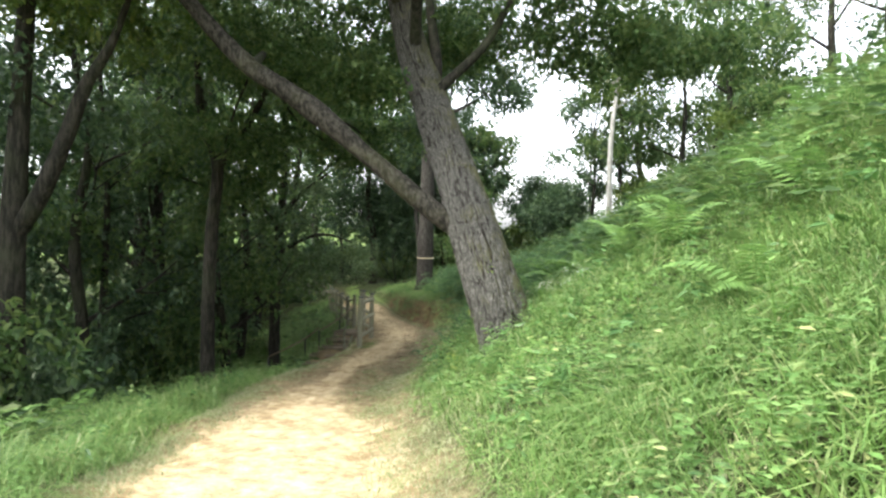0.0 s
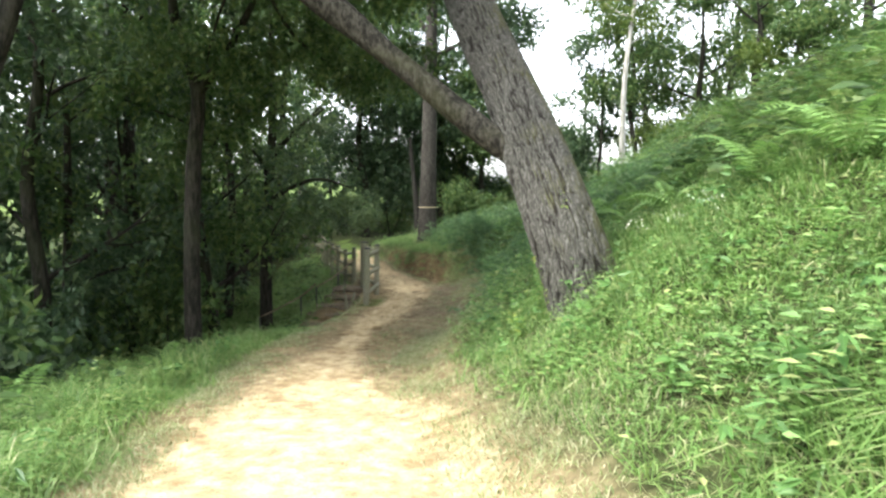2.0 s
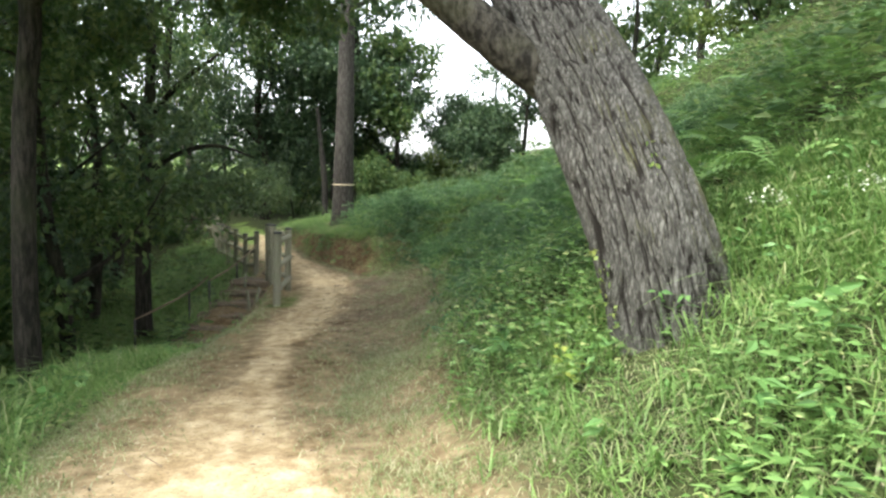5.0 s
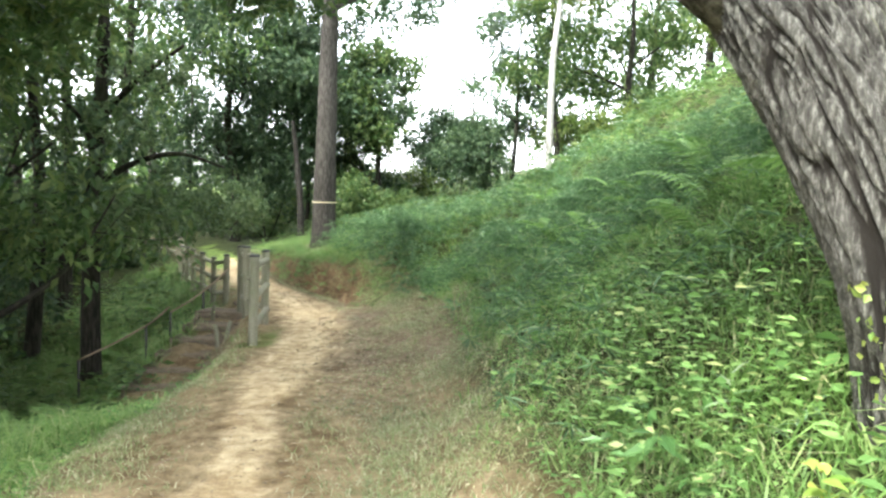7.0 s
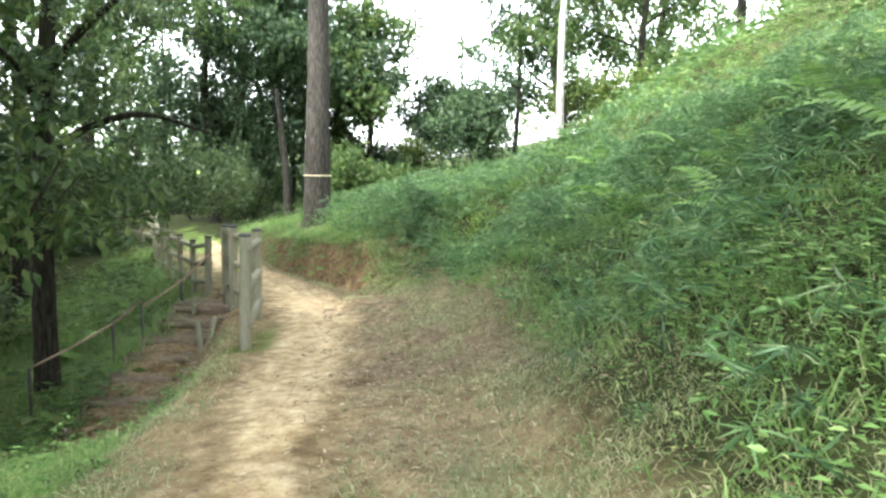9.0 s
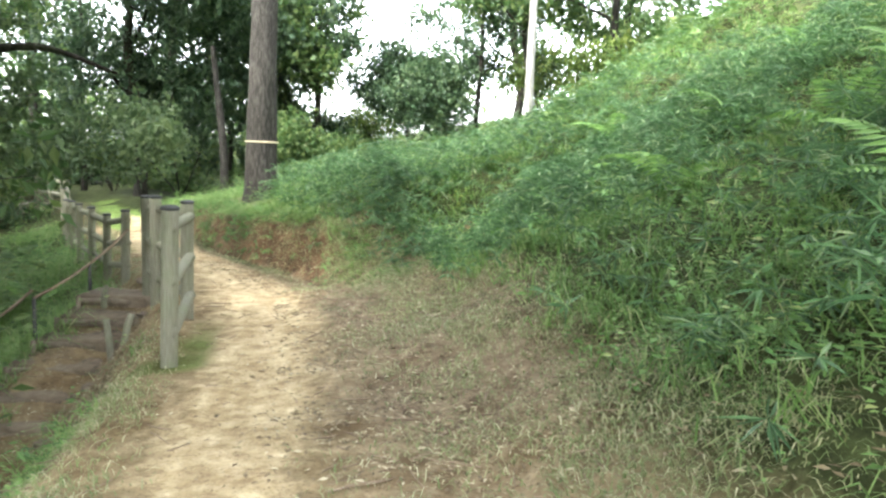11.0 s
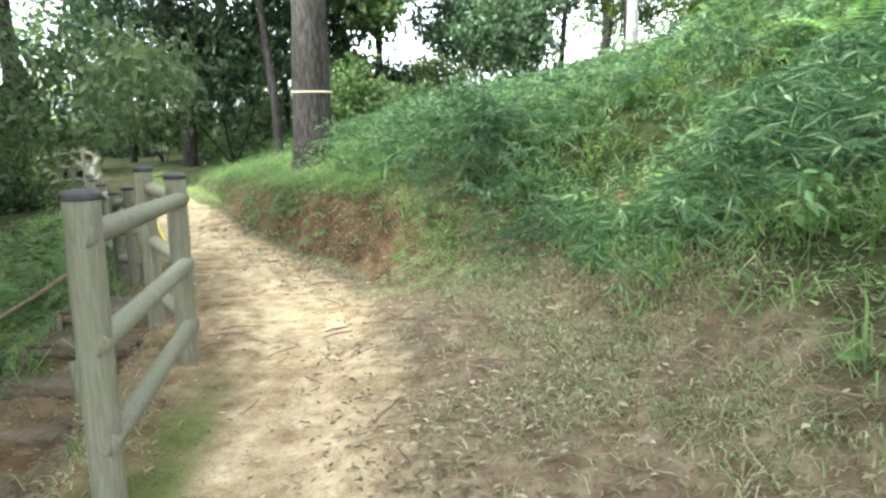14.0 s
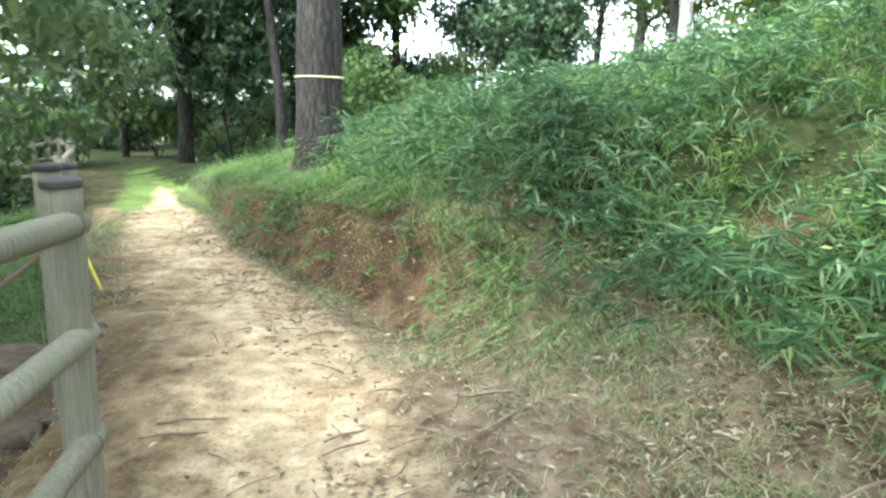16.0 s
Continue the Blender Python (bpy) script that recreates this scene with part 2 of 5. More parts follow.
# ---- mesh helpers ----
def np_mesh(name, verts, faces, mat, smooth=False):
    """A mesh from arrays: faces is one array, or a list of arrays, of equal corner counts."""
    faces = [np.asarray(f, dtype=np.int32) for f in (faces if isinstance(faces, list) else [faces]) if len(f)]
    me = bpy.data.meshes.new(name)
    me.vertices.add(len(verts))
    me.vertices.foreach_set("co", np.ascontiguousarray(verts, dtype=np.float32).ravel())
    total = np.concatenate([np.full(len(f), f.shape[1], np.int32) for f in faces])
    me.loops.add(int(total.sum()))
    me.loops.foreach_set("vertex_index", np.concatenate([f.ravel() for f in faces]))
    me.polygons.add(len(total))
    me.polygons.foreach_set("loop_start", np.concatenate([[0], np.cumsum(total)[:-1]]).astype(np.int32))
    me.polygons.foreach_set("use_smooth", np.full(len(total), smooth))
    me.materials.append(mat)
    me.update(calc_edges=True)
    return me


def part(name, me, parent, label=""):
    ob = new(name, me)
    ob.parent = parent
    if label:
        tagged(ob, label)
    return ob


def thing(name, place, label, category, group="", kind=""):
    ob = new(name)
    ob.empty_display_size = 0.1
    ob.location = place
    return tagged(ob, label, category, group, kind)


def curve_points(pts, steps):
    """Catmull-Rom through rows of numbers."""
    p = np.asarray(pts, float)
    p = np.vstack([2 * p[0] - p[1], p, 2 * p[-1] - p[-2]])
    out = []
    for i in range(1, len(p) - 2):
        a, b, c, d = p[i - 1:i + 3]
        u = np.linspace(0, 1, steps, endpoint=False)[:, None]
        out.append(0.5 * (2 * b + (c - a) * u + (2 * a - 5 * b + 4 * c - d) * u ** 2 + (3 * b - a - 3 * c + d) * u ** 3))
    out.append(p[-2:-1])
    return np.vstack(out)


def hash3(i, j, k):
    h = (i * 374761393 + j * 668265263 + k * 2147483647) & 0xFFFFFFFF
    h = ((h ^ (h >> 13)) * 1274126177) & 0xFFFFFFFF
    return ((h ^ (h >> 16)) & 0xFFFF) / 65535.0


def vnoise(x, y, z=0.0):
    """Smooth value noise from 0 to 1 on arrays."""
    x, y, z = np.broadcast_arrays(np.asarray(x, float), np.asarray(y, float), np.asarray(z, float))
    i, j, k = np.floor(x).astype(np.int64), np.floor(y).astype(np.int64), np.floor(z).astype(np.int64)
    u, v, w = x - i, y - j, z - k
    u, v, w = (a * a * (3 - 2 * a) for a in (u, v, w))
    r = 0
    for di in (0, 1):
        for dj in (0, 1):
            for dk in (0, 1):
                r = r + hash3(i + di, j + dj, k + dk) * (u if di else 1 - u) * (v if dj else 1 - v) * (w if dk else 1 - w)
    return r


def tube(pts, sides=12, steps=8, ridge=0.0, flare=0.0, seed=0, furrows=9, closed=True, plates=None):
    """A limb along rows (x, y, z, radius), with furrowed skin and a flared foot. Returns vertices and quads."""
    c = curve_points(pts, steps)
    p, r = c[:, :3], np.maximum(c[:, 3], 0.002)
    tan = np.gradient(p, axis=0)
    tan /= np.linalg.norm(tan, axis=1)[:, None] + 1e-9
    ref = np.where(np.abs(tan[:, 2:3]) > 0.95, np.array([[1.0, 0, 0]]), np.array([[0, 0, 1.0]]))
    ref = np.where(np.abs(tan[0, 2]) > 0.6, np.array([[1.0, 0, 0]]), np.array([[0, 0, 1.0]])) * np.ones((len(p), 1))
    u = np.cross(tan, ref)
    u /= np.linalg.norm(u, axis=1)[:, None] + 1e-9
    v = np.cross(tan, u)
    a = np.linspace(0, 2 * np.pi, sides, endpoint=False)[None, :]
    s = np.concatenate([[0], np.cumsum(np.linalg.norm(np.diff(p, axis=0), axis=1))])[:, None]
    rad = r[:, None] * np.ones_like(a)
    rad = rad * (1 + 0.12 * (vnoise(np.cos(a) * 1.2 + 5, np.sin(a) * 1.2 + 5, s * 1.1 + seed) - 0.5))
    if flare:
        lobes = 0.55 + 0.45 * np.cos(a * 5 + seed) * (0.6 + 0.4 * np.cos(a * 2 + 1))
        rad = rad * (1 + flare * lobes * np.exp(-s / 0.22))
    if ridge:
        drift = 0.35 * (vnoise(np.cos(a) * 3 + 9, np.sin(a) * 3 + 9, s * 2.0) - 0.5)
        n1 = vnoise(np.cos(a + drift) * furrows * 0.55 + 20, np.sin(a + drift) * furrows * 0.55 + 20, s * 5.0 + seed)
        n2 = vnoise(np.cos(a) * furrows * 1.1 + 40, np.sin(a) * furrows * 1.1 + 40, s * 6.5 + seed)
        n3 = vnoise(np.cos(a) * furrows * 3 + 60, np.sin(a) * furrows * 3 + 60, s * 14 + seed)
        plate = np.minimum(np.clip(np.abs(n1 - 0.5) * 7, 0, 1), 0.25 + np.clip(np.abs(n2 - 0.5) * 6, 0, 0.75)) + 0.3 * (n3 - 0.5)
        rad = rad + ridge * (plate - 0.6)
        # ridge height, kept so the bark colour can darken in the furrows
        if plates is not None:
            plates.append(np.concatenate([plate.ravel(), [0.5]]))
    V = p[:, None, :] + rad[:, :, None] * (np.cos(a)[..., None] * u[:, None, :] + np.sin(a)[..., None] * v[:, None, :])
    n = len(p)
    i = np.arange(n - 1)[:, None] * sides
    j = np.arange(sides)[None, :]
    k = (j + 1) % sides
    F = np.stack([i + j, i + k, i + sides + k, i + sides + j], -1).reshape(-1, 4)
    if not closed:
        return V.reshape(-1, 3), [F]
    V = np.vstack([V.reshape(-1, 3), p[-1:] + tan[-1:] * r[-1] * 0.15])
    tip = len(V) - 1
    T = np.stack([(n - 1) * sides + j[0], (n - 1) * sides + k[0], np.full(sides, tip)], -1)
    return V, [F, T]


def joined(parts):
    """Several (vertices, face arrays) as one."""
    vs, by, off = [], {}, 0
    for V, F in parts:
        vs.append(V)
        for f in (F if isinstance(F, list) else [F]):
            by.setdefault(f.shape[1], []).append(f + off)
        off += len(V)
    return np.vstack(vs), [np.vstack(f) for f in by.values()]


def unit(v):
    return v / (np.linalg.norm(v, axis=1)[:, None] + 1e-9)


def leaves(pos, along, normal, length, width, fold=0.12, droop=0.15):
    """One folded, pointed leaf at every place: six corners, four triangles as two quads."""
    n = len(pos)
    along = unit(along)
    side = unit(np.cross(normal, along))
    up = np.cross(along, side)
    L, W = np.broadcast_to(length, n)[:, None], np.broadcast_to(width, n)[:, None]
    base = pos
    m1 = pos + along * L * 0.42 - up * L * droop * 0.34
    l1 = m1 - side * W * 0.5 + up * W * fold
    r1 = m1 + side * W * 0.5 + up * W * fold
    tip = pos + along * L - up * L * droop
    V = np.stack([base, r1, tip, l1], 1).reshape(-1, 3)
    o = np.arange(n)[:, None] * 4
    return V, np.concatenate([o + [[0, 1, 2]], o + [[0, 2, 3]]], 0)


def blades(pos, lean, length, width, droop):
    """Bent grass blades: two quads' worth of strip ending in a point."""
    n = len(pos)
    L, W, D = (np.broadcast_to(q, n)[:, None] for q in (length, width, droop))
    lean = unit(lean)
    up = np.array([[0, 0, 1.0]])
    side = unit(np.cross(lean, up))
    mid = pos + up * L * (0.56 - 0.13 * D) + lean * L * 0.3 * D
    end = pos + up * L * (0.95 - 0.5 * D) + lean * L * 0.8 * D
    V = np.stack([pos - side * W * 0.5, pos + side * W * 0.5, mid + side * W * 0.42, mid - side * W * 0.42, end], 1).reshape(-1, 3)
    o = np.arange(n)[:, None] * 5
    return V, [o + [[0, 1, 2, 3]], o + [[3, 2, 4]]]


# ---- the lie of the land ----
PATH_Y = [-30, -5, 0, 7, 14, 16, 18, 23, 30, 60]
PATH_Z = [0.6, 0.45, 0.0, -0.74, -1.28, -1.34, -1.39, -1.47, -1.5, -1.35]
LEFT_Y = [-30, 0, 5, 7, 10, 14.8, 18, 21, 23.5, 30, 60]
LEFT_X = [-1.0, -2.2, -3.25, -3.7, -4.1, -4.28, -4.85, -6.0, -6.9, -10.5, -30]
FOOT_Y = [-30, 0, 5, 7, 8, 10, 14, 16, 17, 18, 19, 20, 21, 23.4, 27, 30, 60]
FOOT_X = [2.0, -0.2, -1.35, -2.0, -2.15, -2.45, -2.5, -2.6, -2.8, -3.0, -3.4, -3.9, -4.5, -5.4, -7.0, -8.6, -27]
TRAIL_Y = [-5, 0, 5, 7, 8.7, 11, 13, 14.5, 16, 18.5, 20.6, 24, 28, 34]
TRAIL_X = [-0.3, -0.95, -2.15, -2.65, -3.1, -3.4, -3.5, -3.52, -3.4, -4.0, -4.9, -6.3, -7.6, -9.5]


def smooth(a, b, v):
    u = np.clip((v - a) / (b - a), 0, 1)
    return u * u * (3 - 2 * u)


def path_z(y):
    return np.interp(y, PATH_Y, PATH_Z)


def left_x(y):
    return np.interp(y, LEFT_Y, LEFT_X)


def foot_x(y):
    return np.interp(y, FOOT_Y, FOOT_X)


def stair_x(y):
    return -5.3 - 0.2 * (18.3 - y)


def soft_min(a, b, k=0.35):
    h = np.clip(0.5 + 0.5 * (b - a) / k, 0, 1)
    return b * (1 - h) + a * h - k * h * (1 - h)


def ground_z(x, y):
    x, y = np.asarray(x, float), np.asarray(y, float)
    zp, d, e = path_z(y), x - foot_x(y), left_x(y) - x
    gentle = np.interp(y, [11.5, 14.5, 19], [0.72, 0.6, 0.55]) * (np.sqrt(np.maximum(d, 0) ** 2 + 0.16) - 0.4)
    rough = vnoise(x * 2.2, y * 2.2, 17)
    steep = (0.42 + 0.25 * rough) * smooth(0.0, 0.22 + 0.35 * rough, d) + 0.5 * np.maximum(d, 0)
    c = smooth(17.4, 18.8, y)
    bank = zp + gentle * (1 - c) + steep * c
    crest = np.interp(y, [10, 14, 16, 18, 20, 24, 30, 60], [-6, -3.2, -1.9, -0.8, 0.1, 2.6, 7, 25])
    hill = np.maximum(0.33 + 0.24 * np.minimum(x, crest), zp + 0.05) + 0.74 * np.maximum(0, x - crest)
    hill = soft_min(hill, 6.5 + 0 * x, 2.0)
    z = np.where(d > 0, soft_min(bank, hill, 0.3), zp)
    z = z + 0.16 * smooth(-1.1, 0.3, d) * smooth(12.0, 14.5, y) * (1 - smooth(17.0, 18.4, y))
    z = z + 0.22 * np.exp(-((x + 2.2) / 0.75) ** 2 - ((y - 19.5) / 0.9) ** 2) * smooth(0.1, 0.6, d)
    fall = np.interp(y, [-5, 6, 10, 14, 18, 21, 26], [0.2, 0.4, 0.9, 1.6, 1.4, 0.9, 0.4])
    z = np.where(e > 0, zp - fall * (1 - np.exp(-np.maximum(e, 0) ** 1.3 * (0.5 + 0.5 * smooth(12.5, 14.5, y)))), z)
    run = np.clip(18.35 - y, 0, 4.2)
    w = np.exp(-np.abs((x - stair_x(y)) / 0.62) ** 4) * smooth(14.0, 15.2, y) * (1 - smooth(18.2, 18.7, y))
    z = z * (1 - w) + w * (-1.5 - 0.33 * run)
    near = smooth(0.0, 0.8, d) + smooth(0.0, 0.8, e)
    z = z + (0.05 + 0.16 * near) * (vnoise(x * 0.9, y * 0.9) - 0.5) + 0.03 * (vnoise(x * 4, y * 4, 7) - 0.5)
    return z


def spaced(a, b, fine, far):
    core = np.arange(a, b + 1e-6, fine)
    grow = fine * 1.35 ** np.arange(1, 60)
    grow = np.cumsum(grow)
    grow = grow[grow < far]
    return np.concatenate([a - grow[::-1], core, b + grow])


def build_ground():
    gx, gy = spaced(-8, 4, 0.09, 700), spaced(-1, 27, 0.09, 900)
    X, Y = np.meshgrid(gx, gy)
    x, y = X.ravel(), Y.ravel()
    z = ground_z(x, y)
    d, e = x - foot_x(y), left_x(y) - x
    trail = np.abs(x - np.interp(y, TRAIL_Y, TRAIL_X) + 0.12 * (vnoise(x * 0 + 3, y * 1.3) - 0.5))
    wide = np.interp(y, [0, 4, 6.5, 8.5, 10, 12, 13.5, 16, 18, 20, 23, 25, 30], [1.25, 1.25, 1.2, 0.5, 0.16, 0.18, 0.4, 0.42, 0.5, 0.6, 0.7, 0.2, 0.2])
    lift = 0.75 * (1 - smooth(6.5, 9.5, y))
    worn = np.clip(1.25 - 0.75 * trail / wide, 0, 1) * (1 - smooth(-0.45, 0.05, d - lift)) * (1 - smooth(-0.2, 0.2, e))
    dry = np.clip(1.1 - np.maximum(d, 0) / 1.1, 0, 1) * np.clip(1 - np.maximum(e, 0) / 0.7, 0, 1) * (1 - 0.6 * smooth(23.5, 25, y)) * (1 - 0.85 * smooth(16.6, 17.8, y) * smooth(-0.5, 0.1, d))
    cut = smooth(17.6, 18.8, y) * smooth(-0.08, 0.03, d) * (1 - smooth(0.3, 0.6, d)) * (1 - smooth(24.0, 25.2, y)) * (0.55 + 0.6 * vnoise(x * 3, y * 2.4, 8))
    scar = np.exp(-((x + 1.3) / 0.3) ** 2 - ((y - 17.4) / 0.4) ** 2) + np.exp(-((x - 1.6) / 1.0) ** 2 - ((y - 27.6) / 1.0) ** 2)
    cut = np.maximum(cut, 0.75 * scar)
    moss = (0.35 + 0.8 * vnoise(x * 5, y * 5, 71)) * np.exp(-((x + 4.02) / 0.24) ** 2) * smooth(14.5, 14.9, y) * (1 - smooth(16.3, 16.8, y)) + np.exp(-((x + 4.3) / 0.3) ** 2 - ((y - 14.75) / 0.22) ** 2)
    stair = np.exp(-np.abs((x - stair_x(y) - 0.3) / 0.95) ** 4) * smooth(13.5, 15, y) * (1 - smooth(18.6, 19.4, y))
    leafy = smooth(-1.3, 0.3, d) * (1 - smooth(0.7, 1.5, d)) * smooth(10.5, 13.5, y) * (1 - smooth(18.5, 20.0, y)) * (0.65 + 0.7 * vnoise(x * 1.4, y * 1.4, 33))
    lawn = smooth(23.0, 24.5, y) * (1 - smooth(0.3, 1.2, trail)) * (d < 0.1) + smooth(44, 52, y) * (1 - smooth(-16, -11, x))
    nx, ny = len(gx), len(gy)
    i = np.arange(ny - 1)[:, None] * nx
    j = np.arange(nx - 1)[None, :]
    F = np.stack([i + j, i + j + 1, i + nx + j + 1, i + nx + j], -1).reshape(-1, 4)
    me = np_mesh("ground", np.stack([x, y, z], -1), F, EARTH, True)
    for key, v in (("worn", worn), ("dry", np.maximum(dry, 0.8 * stair)), ("cut", np.maximum(cut, 0.38 * stair)), ("moss", np.clip(moss, 0, 1)), ("leafy", np.clip(leafy, 0, 1)), ("lawn", np.clip(lawn, 0, 1))):
        at = me.attributes.new(key, "FLOAT", "POINT")
        at.data.foreach_set("value", v.astype(np.float32))
    return tagged(new("ground", me), "sandy earth footpath with grassy verges and red cut bank", "ground", kind="structure")


build_ground()


# ---- trees ----
def crown_mesh(centers, radii, count, size, mat, rng, flat=0.6, name="crown"):
    """Leaves hung in sprays round twig ends, scattered through several uneven masses, with gaps."""
    w = np.array([np.prod(r) ** (2 / 3) for r in radii])
    pos = []
    per = 14
    for c, r, k in zip(centers, radii, w / w.sum()):
        n = max(1, int(count * k / per))
        q = rng.normal(size=(n * 3, 3))
        q = unit(q) * (rng.random((n * 3, 1)) ** 0.45)
        gap = vnoise(*(q * 2.3 + c).T)
        q = q[gap > 0.42][:n]
        pos.append(np.asarray(c) + q * np.asarray(r))
    tips = np.vstack(pos)
    out = unit(rng.normal(size=(len(tips), 3)) + [0, 0, -0.1])
    t = np.repeat(tips, per, 0)
    o = np.repeat(out, per, 0)
    step = np.tile(np.arange(per), len(tips))[:, None] / per
    m = len(t)
    p = t + o * (step - 0.5) * size * 5 + rng.normal(size=(m, 3)) * size * 0.55
    along = unit(o * 0.6 + rng.normal(size=(m, 3)) + [0, 0, -0.35])
    nor = unit(rng.normal(size=(m, 3)) * flat + [0, 0, 1])
    s = size * (0.7 + 0.6 * rng.random(m))
    V, F = leaves(p, along, nor, s * 1.3, s * 0.62)
    return np_mesh(name, V, F, mat)


def limb_rows(start, direction, length, r0, rng, bend=0.25, rise=0.15, n=5):
    p, d, rows = np.array(start, float), np.array(direction, float), []
    d /= np.linalg.norm(d)
    for i in range(n):
        rows.append((*p, r0 * (1 - 0.8 * i / (n - 1))))
        d = d + rng.normal(size=3) * bend * 0.5 + np.array([0, 0, rise * 0.5])
        d /= np.linalg.norm(d)
        p = p + d * length / (n - 1)
    return rows


def plain_tree(name, base, height, radius, label, category, bark, leafmat, seed, lean=(0, 0), crown_from=0.45, spread=2.0,
               count=6000, size=0.13, limbs=5, group="", sides=12, wobble=1.0):
    """A tree with tapered trunk, forked limbs and a crown of leaf sprays."""
    rng = np.random.default_rng(seed)
    x, y = base
    z0 = float(ground_z(x, y)) - 0.25
    tr = thing(name, (x, y, z0), label, category, group)
    n = 6
    rows = []
    for i in range(n):
        u = i / (n - 1)
        w = rng.normal(size=2) * 0.05 * height * 0.15 * (i > 0) * wobble
        rows.append((lean[0] * u ** 1.3 * height + w[0], lean[1] * u ** 1.3 * height + w[1], u * height, radius * (1 - 0.78 * u)))
    V, F = tube(rows, sides, 7, ridge=radius * 0.05, flare=0.5, seed=seed)
    part("trunk", np_mesh("trunk", V, F, bark, True), tr)
    centers, radii = [], []
    for i in range(limbs):
        u = crown_from + (0.95 - crown_from) * (i + 0.4 * rng.random()) / limbs
        k = u * (n - 1)
        a, b = int(k), min(int(k) + 1, n - 1)
        s = np.array(rows[a][:3]) * (1 - k + a) + np.array(rows[b][:3]) * (k - a)
        ang = i * 2.4 + rng.random() * 0.8
        d = np.array([math.cos(ang), math.sin(ang), 0.35 + 0.5 * rng.random()])
        lr = limb_rows(s, d, spread * (0.75 + 0.5 * rng.random()), radius * 0.42 * (1.2 - u), rng)
        sub = [tube(lr, 7, 3)]
        for q in (2, 3):
            sub.append(tube(limb_rows(lr[q][:3], d + rng.normal(size=3) * 0.8, spread * 0.55, lr[q][3] * 0.6, rng, n=4), 5, 2))
        V, F = joined(sub)
        part("limb", np_mesh("limb", V, F, bark, True), tr)
        for q, g in ((4, 0.55), (3, 0.42), (2, 0.35)):
            centers.append(np.array(lr[q][:3]) + rng.normal(size=3) * 0.2 * spread)
            radii.append(np.array([1, 1, 0.62]) * spread * g * (0.8 + 0.5 * rng.random()))
    centers.append(np.array(rows[-1][:3]))
    radii.append(np.array([0.6, 0.6, 0.6]) * spread)
    part("crown", crown_mesh(centers, radii, count, size, leafmat, rng), tr)
    return tr


